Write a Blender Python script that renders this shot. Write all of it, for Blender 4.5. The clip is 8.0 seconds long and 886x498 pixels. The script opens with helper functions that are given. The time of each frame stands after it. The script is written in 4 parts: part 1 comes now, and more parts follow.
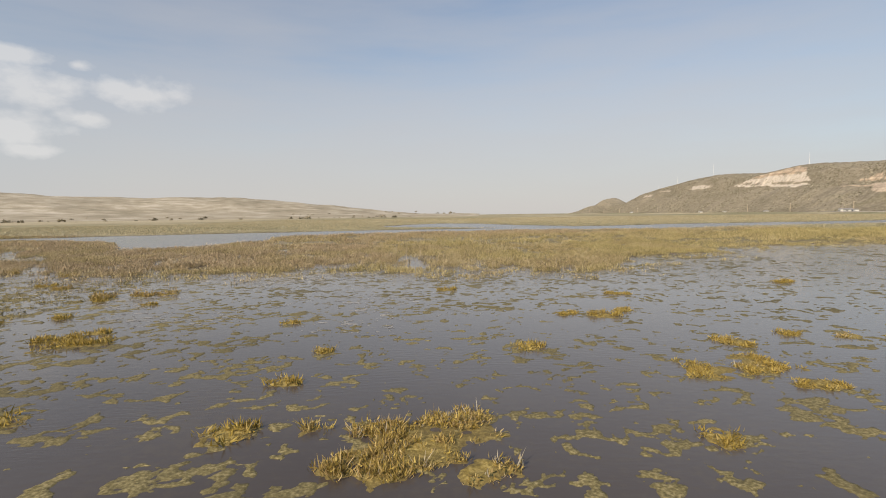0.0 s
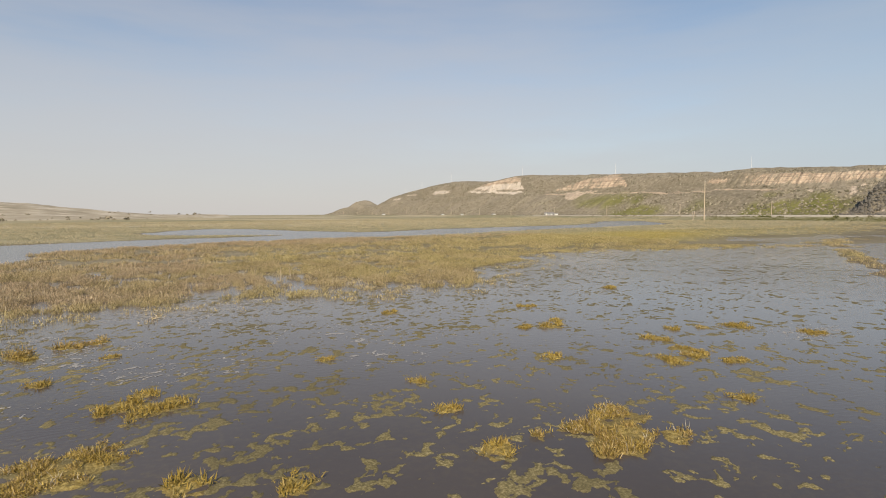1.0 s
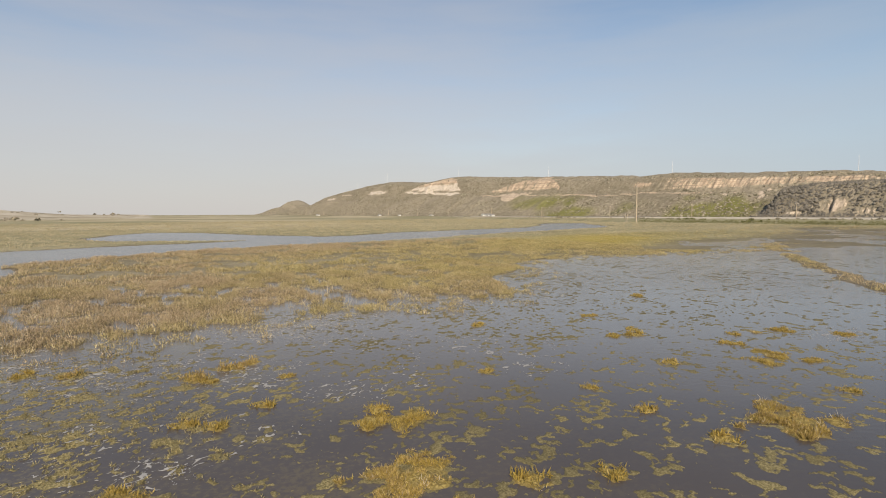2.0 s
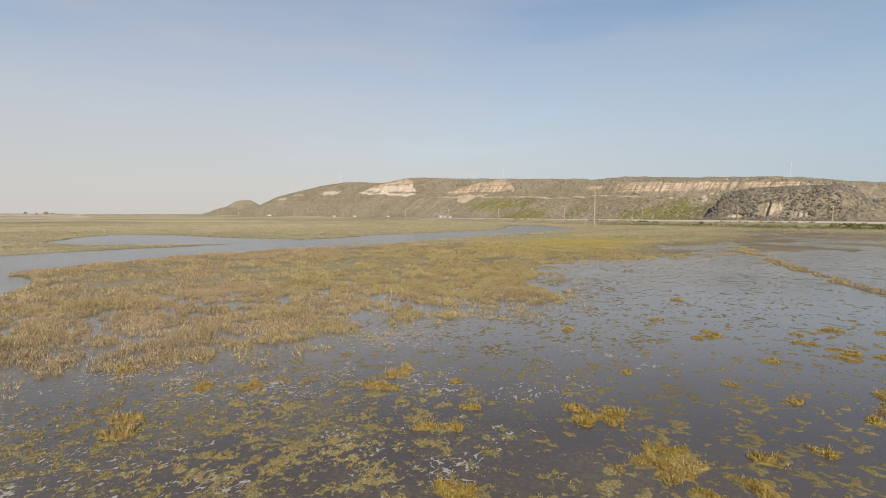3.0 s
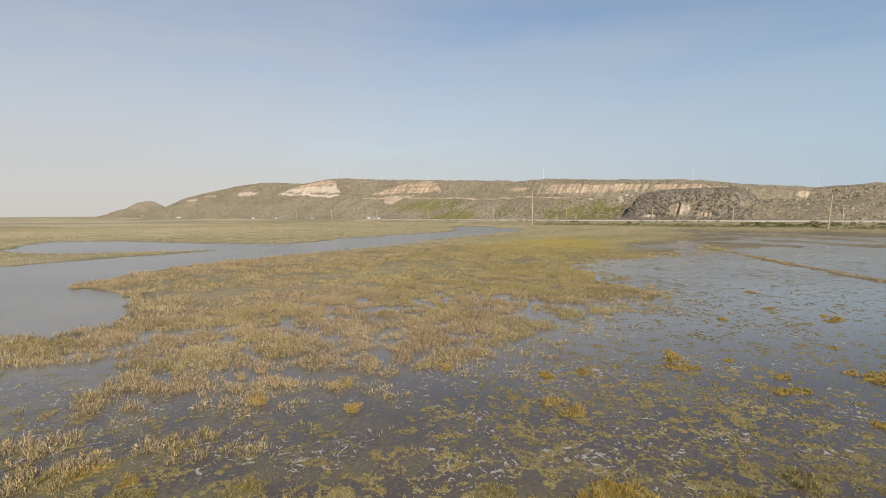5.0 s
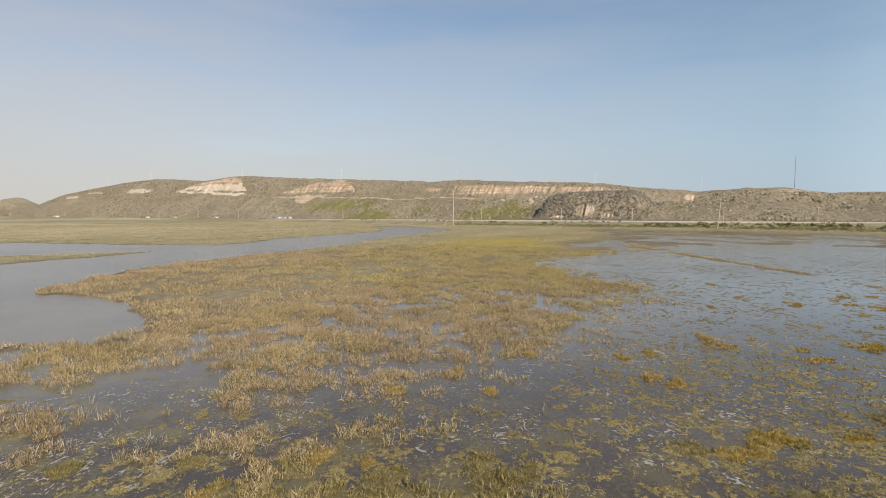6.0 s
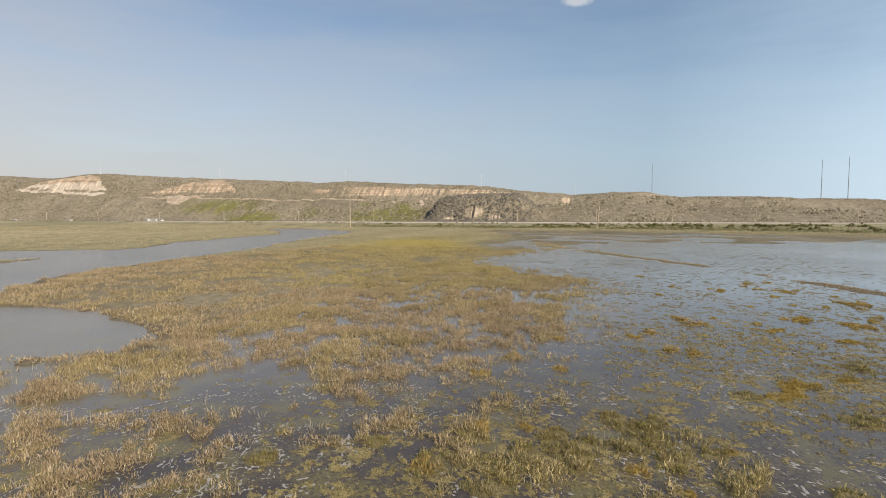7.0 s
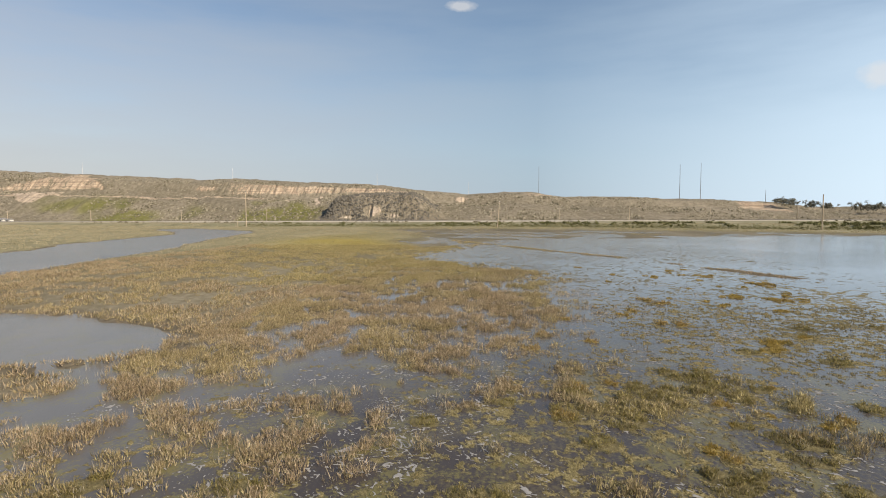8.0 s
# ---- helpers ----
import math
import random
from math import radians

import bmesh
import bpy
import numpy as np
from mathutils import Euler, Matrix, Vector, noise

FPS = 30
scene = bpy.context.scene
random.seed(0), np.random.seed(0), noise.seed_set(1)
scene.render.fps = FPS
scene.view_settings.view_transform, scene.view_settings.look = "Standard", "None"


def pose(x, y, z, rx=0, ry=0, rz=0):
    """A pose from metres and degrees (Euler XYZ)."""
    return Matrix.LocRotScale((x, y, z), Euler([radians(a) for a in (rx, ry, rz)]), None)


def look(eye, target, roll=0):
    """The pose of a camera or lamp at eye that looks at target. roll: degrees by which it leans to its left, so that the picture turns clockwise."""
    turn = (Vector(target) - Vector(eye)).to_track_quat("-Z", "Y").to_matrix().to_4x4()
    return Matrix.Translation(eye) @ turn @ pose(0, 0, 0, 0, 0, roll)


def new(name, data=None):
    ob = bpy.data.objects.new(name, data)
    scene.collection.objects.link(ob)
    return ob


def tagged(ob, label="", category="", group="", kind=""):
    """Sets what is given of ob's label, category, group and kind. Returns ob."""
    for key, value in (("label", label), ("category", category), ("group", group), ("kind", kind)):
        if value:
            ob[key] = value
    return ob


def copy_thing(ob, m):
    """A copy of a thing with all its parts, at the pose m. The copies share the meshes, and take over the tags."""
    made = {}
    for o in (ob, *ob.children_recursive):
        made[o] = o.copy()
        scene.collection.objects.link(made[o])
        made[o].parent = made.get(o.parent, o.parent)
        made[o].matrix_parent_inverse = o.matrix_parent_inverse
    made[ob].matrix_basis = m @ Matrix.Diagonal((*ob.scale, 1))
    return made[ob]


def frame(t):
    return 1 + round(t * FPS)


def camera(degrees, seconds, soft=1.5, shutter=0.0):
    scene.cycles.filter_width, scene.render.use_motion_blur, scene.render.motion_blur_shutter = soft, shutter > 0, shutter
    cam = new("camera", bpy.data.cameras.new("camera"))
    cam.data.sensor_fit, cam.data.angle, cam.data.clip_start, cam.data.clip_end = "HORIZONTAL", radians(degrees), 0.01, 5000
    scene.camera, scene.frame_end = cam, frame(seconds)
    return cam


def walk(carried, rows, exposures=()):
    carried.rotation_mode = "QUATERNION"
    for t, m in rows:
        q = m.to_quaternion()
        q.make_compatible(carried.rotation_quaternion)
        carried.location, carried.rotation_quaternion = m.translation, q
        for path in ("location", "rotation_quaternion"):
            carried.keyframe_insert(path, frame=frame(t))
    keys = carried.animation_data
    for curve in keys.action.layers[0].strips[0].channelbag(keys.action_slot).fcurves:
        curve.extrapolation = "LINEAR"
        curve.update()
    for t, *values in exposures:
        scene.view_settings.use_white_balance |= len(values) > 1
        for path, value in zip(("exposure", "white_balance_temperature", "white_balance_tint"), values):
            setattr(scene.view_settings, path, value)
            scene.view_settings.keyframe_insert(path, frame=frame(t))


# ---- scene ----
cam = camera(80.3, 8.0, soft=1.0)

PATH = [
    (0, (0.016, 0.000, 2.073), (0.016, 9.980, 1.428), -0.68),
    (0.5, (-2.892, -0.646, 2.587), (-0.214, 8.966, 1.920), -0.50),
    (1, (-5.624, -0.713, 3.060), (-1.163, 8.212, 2.390), -0.41),
    (1.5, (-8.239, -0.345, 3.476), (-3.079, 8.194, 2.805), -0.43),
    (3, (-15.797, 2.404, 4.340), (-9.486, 10.132, 3.673), 0.02),
    (3.5, (-18.295, 3.684, 4.511), (-11.574, 11.060, 3.856), -0.04),
    (4, (-20.789, 5.106, 4.636), (-13.819, 12.247, 3.978), 0.09),
    (4.2, (-21.784, 5.714, 4.676), (-14.735, 12.777, 4.019), 0.18),
    (5.3, (-27.153, 9.461, 4.821), (-19.419, 15.765, 4.158), -0.39),
    (5.5, (-28.095, 10.220, 4.838), (-20.142, 16.246, 4.174), -0.27),
    (6, (-30.374, 12.228, 4.870), (-21.869, 17.445, 4.203), -0.06),
    (6.5, (-32.505, 14.393, 4.888), (-23.523, 18.738, 4.224), -0.09),
    (7, (-34.438, 16.704, 4.883), (-24.993, 19.926, 4.245), -0.12),
    (7.5, (-36.115, 19.137, 4.841), (-26.400, 21.421, 4.201), -0.11),
    (8, (-37.473, 21.647, 4.739), (-27.565, 22.833, 4.080), -0.22),
]
walk(cam, [(t, look(eye, target, roll)) for t, eye, target, roll in PATH])

# ---- light ----
SUN_AZ, SUN_EL = 148.0, 33.0          # degrees: turned left from +y, and above the horizon
scene.view_settings.exposure = 0.2
SUN_DIR = Vector((-math.sin(radians(SUN_AZ)) * math.cos(radians(SUN_EL)), math.cos(radians(SUN_AZ)) * math.cos(radians(SUN_EL)), math.sin(radians(SUN_EL))))
sun = new("sun", bpy.data.lights.new("sun", "SUN"))
sun.data.energy, sun.data.angle, sun.data.color = 5.0, radians(0.6), (1.0, 0.865, 0.685)
sun.matrix_world = look((0, 0, 60), Vector((0, 0, 60)) - SUN_DIR)


class Nodes:
    """Short hand for building node trees."""

    def __init__(self, tree):
        self.t = tree
        self.t.nodes.clear()

    def add(self, kind, **inputs):
        n = self.t.nodes.new(kind)
        for k, v in inputs.items():
            key = k.replace("_", " ")
            if key in n.inputs:
                if isinstance(v, bpy.types.NodeSocket):
                    self.t.links.new(v, n.inputs[key])
                else:
                    n.inputs[key].default_value = v
        return n

    def link(self, a, b):
        self.t.links.new(a, b)

    def math(self, op, a, b=0.0, c=None):
        n = self.t.nodes.new("ShaderNodeMath")
        n.operation = op
        for i, v in enumerate((a, b) if c is None else (a, b, c)):
            if isinstance(v, bpy.types.NodeSocket):
                self.link(v, n.inputs[i])
            else:
                n.inputs[i].default_value = v
        return n.outputs[0]

    def mix(self, fac, a, b):
        n = self.t.nodes.new("ShaderNodeMix")
        n.data_type = "RGBA"
        for i, v in ((0, fac), (6, a), (7, b)):
            if isinstance(v, bpy.types.NodeSocket):
                self.link(v, n.inputs[i])
            else:
                n.inputs[i].default_value = v if i == 0 or len(v) == 4 else (*v, 1)
        return n.outputs[2]

    def ramp(self, fac, stops):
        n = self.t.nodes.new("ShaderNodeValToRGB")
        while len(n.color_ramp.elements) < len(stops):
            n.color_ramp.elements.new(0.5)
        for e, (p, c) in zip(n.color_ramp.elements, stops):
            e.position, e.color = p, (*c, 1) if len(c) == 3 else c
        self.link(fac, n.inputs[0])
        return n.outputs[0]

    def noise(self, vec, scale, detail=4.0, rough=0.55):
        n = self.add("ShaderNodeTexNoise", Scale=scale, Detail=detail, Roughness=rough)
        if vec is not None:
            self.link(vec, n.inputs["Vector"])
        return n.outputs[0]


CLOUDS = ((38.3, 13.5, 0.07, 0.019), (38.0, 11.5, 0.081, 0.041), (29.3, 11.6, 0.07, 0.028), (34.0, 9.0, 0.045, 0.017), (38.6, 7.6, 0.086, 0.032), (37.7, 5.9, 0.065, 0.015), (34.0, 13.4, 0.022, 0.011), (-85.0, 21.0, 0.036, 0.010), (-122.6, 11.1, 0.03, 0.026))


def build_world():
    w = bpy.data.worlds.new("sky")
    scene.world = w
    w.use_nodes = True
    N = Nodes(w.node_tree)
    sky = N.add("ShaderNodeTexSky")
    sky.sky_type, sky.sun_disc = "NISHITA", False
    sky.sun_elevation, sky.sun_rotation = radians(SUN_EL), radians(-SUN_AZ)
    sky.air_density, sky.dust_density, sky.ozone_density = 1.0, 0.3, 1.1
    way = N.add("ShaderNodeTexCoord").outputs["Generated"]
    sep = N.add("ShaderNodeSeparateXYZ", Vector=way)
    up = N.math("MAXIMUM", sep.outputs[2], 0.0)
    # a low marine haze all round the horizon, thicker over the sea to the north
    north = N.math("MINIMUM", N.math("MAXIMUM", N.math("MULTIPLY_ADD", sep.outputs[1], 1.1, 0.05), 0.0), 1.0)
    wisp = N.noise(N.add("ShaderNodeMapping", Vector=way, Scale=(1.0, 1.0, 6.0)).outputs[0], 2.2, 5.0)
    south = N.math("MINIMUM", N.math("MAXIMUM", N.math("MULTIPLY_ADD", sep.outputs[1], -1.8, -0.10), 0.0), 1.0)
    depth = N.math("ADD", N.math("MULTIPLY_ADD", north, 0.09, 0.29), N.math("MULTIPLY", south, 0.10))
    depth = N.math("MULTIPLY", depth, N.math("MULTIPLY_ADD", wisp, 1.3, 0.35))
    haze = N.math("POWER", 2.718, N.math("MULTIPLY", N.math("POWER", N.math("DIVIDE", up, depth), 1.7), -1.0))
    haze = N.math("MULTIPLY", haze, 0.92)
    # a few fair-weather clouds: direction in degrees, half width and half height in radians
    puff = N.noise(N.add("ShaderNodeMapping", Vector=way, Scale=(1.0, 1.0, 1.7)).outputs[0], 13.0, 7.0, 0.55)
    body = None
    for az, el, wide, tall in CLOUDS:
        d = (-math.sin(radians(az)) * math.cos(radians(el)), math.cos(radians(az)) * math.cos(radians(el)), math.sin(radians(el)))
        off = N.t.nodes.new("ShaderNodeVectorMath")
        off.operation = "SUBTRACT"
        N.link(way, off.inputs[0])
        off.inputs[1].default_value = d
        size = N.t.nodes.new("ShaderNodeVectorMath")
        size.operation = "MULTIPLY"
        N.link(off.outputs[0], size.inputs[0])
        size.inputs[1].default_value = (1 / wide, 1 / wide, 1 / tall)
        far = N.t.nodes.new("ShaderNodeVectorMath")
        far.operation = "LENGTH"
        N.link(size.outputs[0], far.inputs[0])
        one = N.math("SUBTRACT", 1.0, far.outputs["Value"])
        body = one if body is None else N.math("MAXIMUM", body, one)
    cloud = N.math("ADD", body, N.math("MULTIPLY", N.math("SUBTRACT", puff, 0.52), 2.6))
    cloud = N.math("MULTIPLY", N.math("MINIMUM", N.math("MAXIMUM", N.math("MULTIPLY", cloud, 1.7), 0.0), 1.0), N.math("MINIMUM", N.math("MAXIMUM", N.math("MULTIPLY_ADD", body, 1.0, 0.55), 0.0), 0.55))
    clear = N.t.nodes.new("ShaderNodeMix")
    clear.data_type, clear.blend_type = "RGBA", "MULTIPLY"
    clear.inputs[0].default_value, clear.inputs[7].default_value = 1.0, (0.97, 1.01, 1.02, 1)
    N.link(sky.outputs[0], clear.inputs[6])
    a = N.add("ShaderNodeBackground", Color=clear.outputs[2], Strength=0.101)
    hazecol = N.mix(south, N.mix(north, (0.41, 0.513, 0.618), (0.572, 0.548, 0.545)), (0.77, 0.94, 1.10))
    b = N.add("ShaderNodeBackground", Color=hazecol, Strength=0.87)
    c = N.add("ShaderNodeBackground", Color=(0.86, 0.84, 0.82, 1), Strength=0.82)
    ab, abc = N.add("ShaderNodeMixShader"), N.add("ShaderNodeMixShader")
    N.link(haze, ab.inputs[0]), N.link(a.outputs[0], ab.inputs[1]), N.link(b.outputs[0], ab.inputs[2])
    N.link(cloud, abc.inputs[0]), N.link(ab.outputs[0], abc.inputs[1]), N.link(c.outputs[0], abc.inputs[2])
    N.link(abc.outputs[0], N.add("ShaderNodeOutputWorld").inputs[0])


build_world()


# ---- materials ----
def material(name, stops, scale=3.0, rough=0.9, bump=0.0, bump_scale=20.0, random_by="", spec=0.2, detail=6.0, tint="", stops2=None, metal=0.0, far_scale=None, thin=0.0):
    """A noise-coloured surface. random_by: 'island' or 'object' variation; tint: a float attribute that picks between stops and stops2."""
    mt = bpy.data.materials.new(name)
    mt.use_nodes = True
    N = Nodes(mt.node_tree)
    pos = N.add("ShaderNodeNewGeometry").outputs["Position"]
    f = N.noise(pos, scale, detail)
    if far_scale:
        f = N.math("ADD", N.math("MULTIPLY", f, 0.55), N.math("MULTIPLY", N.noise(pos, far_scale, 5.0), 0.45))
    if random_by:
        r = N.add("ShaderNodeNewGeometry").outputs["Random Per Island"] if random_by == "island" else N.add("ShaderNodeObjectInfo").outputs["Random"]
        f = N.math("ADD", N.math("MULTIPLY", f, 0.45), N.math("MULTIPLY", r, 0.55))
    col = N.ramp(f, stops)
    if stops2:
        a = N.add("ShaderNodeAttribute")
        a.attribute_name = tint
        col = N.mix(a.outputs["Fac"], col, N.ramp(f, stops2))
    p = N.add("ShaderNodeBsdfPrincipled", Base_Color=col, Roughness=rough, Metallic=metal)
    p.inputs["Specular IOR Level"].default_value = spec
    if bump:
        b = N.add("ShaderNodeBump", Strength=bump, Distance=1.0 / bump_scale, Height=N.noise(pos, bump_scale, 5.0))
        N.link(b.outputs[0], p.inputs["Normal"])
    last = p.outputs[0]
    if thin:
        tr, both = N.add("ShaderNodeBsdfTranslucent", Color=col), N.add("ShaderNodeMixShader", Fac=thin)
        N.link(last, both.inputs[1]), N.link(tr.outputs[0], both.inputs[2])
        last = both.outputs[0]
    N.link(last, N.add("ShaderNodeOutputMaterial").inputs[0])
    return mt


def water_material():
    mt = bpy.data.materials.new("turbid_water")
    mt.use_nodes = True
    N = Nodes(mt.node_tree)
    pos = N.add("ShaderNodeNewGeometry").outputs["Position"]
    col = N.ramp(N.noise(pos, 0.12, 4.0), ((0.3, (0.060, 0.048, 0.041)), (0.7, (0.088, 0.072, 0.062))))
    # more silt in suspension towards the west
    sepw = N.add("ShaderNodeSeparateXYZ", Vector=pos)
    silt = N.math("MINIMUM", N.math("MAXIMUM", N.math("MULTIPLY_ADD", sepw.outputs[0], -0.06, -0.9), 0.0), 1.0)
    # reflected sky painted as a paler body colour towards the north-east
    sky_sheen = N.math("MINIMUM", N.math("MAXIMUM", N.math("ADD", N.math("MULTIPLY", sepw.outputs[0], 0.08), N.math("MULTIPLY_ADD", sepw.outputs[1], 0.10, -0.35)), 0.0), 1.0)
    col = N.mix(sky_sheen, N.mix(silt, col, (0.058, 0.046, 0.039)), (0.135, 0.118, 0.105))
    # the tidal channel and its side pool: pale silt, lightened further for the reflected sky
    tide = N.math("MINIMUM", N.math("MAXIMUM", N.math("MULTIPLY_ADD", N.math("ADD", sepw.outputs[1], N.math("MULTIPLY", sepw.outputs[0], -0.25)), 0.12, -3.9), 0.0), 1.0)
    col = N.mix(tide, col, N.ramp(N.noise(pos, 0.09, 4.0), ((0.35, (0.135, 0.127, 0.116)), (0.65, (0.190, 0.174, 0.154)))))
    # algae just under the surface of the lagoon's shallows
    sep = N.add("ShaderNodeSeparateXYZ", Vector=pos)
    shallow = N.math("MULTIPLY", N.math("MINIMUM", N.math("MAXIMUM", N.math("MULTIPLY_ADD", sep.outputs[1], -0.08, 2.6), 0.0), 1.0),
                     N.math("MINIMUM", N.math("MAXIMUM", N.math("MULTIPLY_ADD", sep.outputs[0], -0.10, -0.2), 0.15), 1.0))
    lace = N.math("ADD", N.math("MULTIPLY", N.noise(pos, 8.5, 5.0, 0.7), 0.60), N.math("MULTIPLY", N.noise(pos, 0.5, 4.0, 0.6), 0.40))
    drowned = N.math("MULTIPLY", N.ramp(lace, ((0.49, (0, 0, 0)), (0.57, (1, 1, 1)))), N.math("MULTIPLY", shallow, 0.42))
    col = N.mix(drowned, col, N.ramp(N.noise(pos, 0.6, 3.0), ((0.35, (0.150, 0.120, 0.066)), (0.65, (0.215, 0.172, 0.065)))))
    sheet_algae = N.math("MULTIPLY", N.ramp(N.math("ADD", N.math("MULTIPLY", N.noise(pos, 0.9, 2.0), 0.55), N.math("MULTIPLY", N.noise(pos, 11.0, 3.0, 0.7), 0.45)), ((0.50, (0, 0, 0)), (0.575, (1, 1, 1)))), N.math("MULTIPLY", silt, 0.80))
    col = N.mix(sheet_algae, col, (0.205, 0.178, 0.052))
    # wind ripples on the open water, calm among the mats
    rip = N.noise(N.add("ShaderNodeMapping", Vector=pos, Rotation=(0, 0, 0.35), Scale=(1.0, 2.4, 1.0)).outputs[0], 5.2, 5.0, 0.6)
    open_water = N.math("MINIMUM", N.math("MAXIMUM", N.math("MAXIMUM", N.math("MULTIPLY_ADD", sep.outputs[1], 0.09, -0.75), N.math("MULTIPLY_ADD", sep.outputs[0], 0.07, -0.2)), 0.42), 1.0)
    calm = N.math("MULTIPLY", open_water, N.ramp(N.noise(pos, 0.05, 3.0), ((0.35, (0.45, 0.45, 0.45)), (0.65, (1, 1, 1)))))
    p = N.add("ShaderNodeBsdfPrincipled", Base_Color=col, Roughness=N.math("MULTIPLY_ADD", tide, 0.12, 0.10), IOR=1.33)
    b = N.add("ShaderNodeBump", Strength=0.20, Distance=0.06, Height=N.math("MULTIPLY", rip, calm))
    N.link(b.outputs[0], p.inputs["Normal"])
    N.link(p.outputs[0], N.add("ShaderNodeOutputMaterial").inputs[0])
    return mt


def ground_material():
    """Marsh soil and low growth; the attributes name the growth: dry (tan), yellow, mud."""
    mt = bpy.data.materials.new("marsh_ground")
    mt.use_nodes = True
    N = Nodes(mt.node_tree)
    pos = N.add("ShaderNodeNewGeometry").outputs["Position"]
    fine = N.noise(pos, 1.6, 7.0, 0.65)
    streak = N.noise(N.add("ShaderNodeMapping", Vector=pos, Rotation=(0, 0, 0.45), Scale=(0.5, 1.6, 1.0)).outputs[0], 0.06, 6.0, 0.6)
    f = N.math("ADD", N.math("MULTIPLY", fine, 0.5), N.math("MULTIPLY", streak, 0.5))
    col = N.ramp(f, ((0.34, (0.135, 0.124, 0.066)), (0.48, (0.245, 0.222, 0.126)), (0.62, (0.355, 0.312, 0.200))))
    for key, stops in (("dry", ((0.36, (0.27, 0.225, 0.142)), (0.52, (0.43, 0.365, 0.245)), (0.64, (0.57, 0.49, 0.36)))),
                       ("yellow", ((0.36, (0.22, 0.17, 0.045)), (0.52, (0.34, 0.265, 0.065)), (0.66, (0.41, 0.34, 0.12)))),
                       ("mud", ((0.36, (0.100, 0.082, 0.056)), (0.52, (0.165, 0.138, 0.095)), (0.66, (0.26, 0.225, 0.17))))):
        a = N.add("ShaderNodeAttribute")
        a.attribute_name = key
        col = N.mix(a.outputs["Fac"], col, N.ramp(f, stops))
    p = N.add("ShaderNodeBsdfPrincipled", Base_Color=col, Roughness=0.9)
    p.inputs["Specular IOR Level"].default_value = 0.15
    b = N.add("ShaderNodeBump", Strength=0.7, Distance=0.25, Height=fine)
    N.link(b.outputs[0], p.inputs["Normal"])
    N.link(p.outputs[0], N.add("ShaderNodeOutputMaterial").inputs[0])
    return mt


def hill_material():
    """Coastal scrub soil with bare sandstone where the attribute rock is high, whitish where pale is."""
    mt = bpy.data.materials.new("scrub_and_sandstone")
    mt.use_nodes = True
    N = Nodes(mt.node_tree)
    pos = N.add("ShaderNodeNewGeometry").outputs["Position"]
    f = N.math("ADD", N.math("MULTIPLY", N.noise(pos, 0.35, 7.0, 0.7), 0.65), N.math("MULTIPLY", N.noise(pos, 0.025, 4.0), 0.35))
    col = N.ramp(f, ((0.38, (0.170, 0.146, 0.104)), (0.50, (0.250, 0.214, 0.155)), (0.62, (0.330, 0.283, 0.212))))
    gr = N.add("ShaderNodeAttribute")
    gr.attribute_name = "green"
    col = N.mix(gr.outputs["Fac"], col, N.ramp(f, ((0.38, (0.130, 0.130, 0.045)), (0.62, (0.22, 0.205, 0.075)))))
    layer = N.noise(N.add("ShaderNodeMapping", Vector=pos, Scale=(0.02, 0.02, 1.1)).outputs[0], 1.0, 4.0)
    sand = N.ramp(N.math("ADD", N.math("MULTIPLY", layer, 0.5), N.math("MULTIPLY", N.noise(pos, 0.5, 6.0, 0.7), 0.5)),
                  ((0.36, (0.21, 0.150, 0.102)), (0.5, (0.45, 0.335, 0.232)), (0.64, (0.60, 0.48, 0.355))))
    pl = N.add("ShaderNodeAttribute")
    pl.attribute_name = "pale"
    sand = N.mix(pl.outputs["Fac"], sand, (0.56, 0.49, 0.41))
    rk = N.add("ShaderNodeAttribute")
    rk.attribute_name = "rock"
    ragged = N.math("ADD", rk.outputs["Fac"], N.math("MULTIPLY", N.math("SUBTRACT", N.noise(N.add("ShaderNodeMapping", Vector=pos, Scale=(0.4, 1.4, 0.40)).outputs[0], 0.80, 6.0, 0.78), 0.5), 2.5))
    ragged = N.ramp(ragged, ((0.55, (0, 0, 0)), (0.70, (1, 1, 1))))
    col = N.mix(ragged, col, sand)
    p = N.add("ShaderNodeBsdfPrincipled", Base_Color=col, Roughness=0.95)
    p.inputs["Specular IOR Level"].default_value = 0.1
    b = N.add("ShaderNodeBump", Strength=0.8, Distance=1.2, Height=N.noise(pos, 0.6, 7.0, 0.7))
    N.link(b.outputs[0], p.inputs["Normal"])
    N.link(p.outputs[0], N.add("ShaderNodeOutputMaterial").inputs[0])
    return mt


DUNE = material("dune_grass", ((0.36, (0.25, 0.215, 0.150)), (0.52, (0.39, 0.335, 0.250)), (0.66, (0.58, 0.515, 0.42))), 0.05, 0.95, 0.4, 0.5, far_scale=0.012)
WATER, GROUND, HILL = water_material(), ground_material(), hill_material()
ALGAE = material("floating_algae", ((0.3, (0.085, 0.072, 0.038)), (0.7, (0.130, 0.108, 0.050))), 34.0, 0.8, 0.8, 140.0,
                 tint="tint", stops2=((0.34, (0.105, 0.086, 0.036)), (0.5, (0.240, 0.196, 0.084)), (0.64, (0.43, 0.355, 0.185))))
DRYSTEMS = material("dry_tussock_stems", ((0.15, (0.125, 0.082, 0.036)), (0.4, (0.265, 0.182, 0.078)), (0.65, (0.40, 0.290, 0.140)), (0.88, (0.58, 0.47, 0.31))),
                    0.6, 0.9, random_by="island", thin=0.15, tint="tint", stops2=((0.2, (0.175, 0.122, 0.026)), (0.5, (0.335, 0.240, 0.050)), (0.8, (0.50, 0.38, 0.115))))
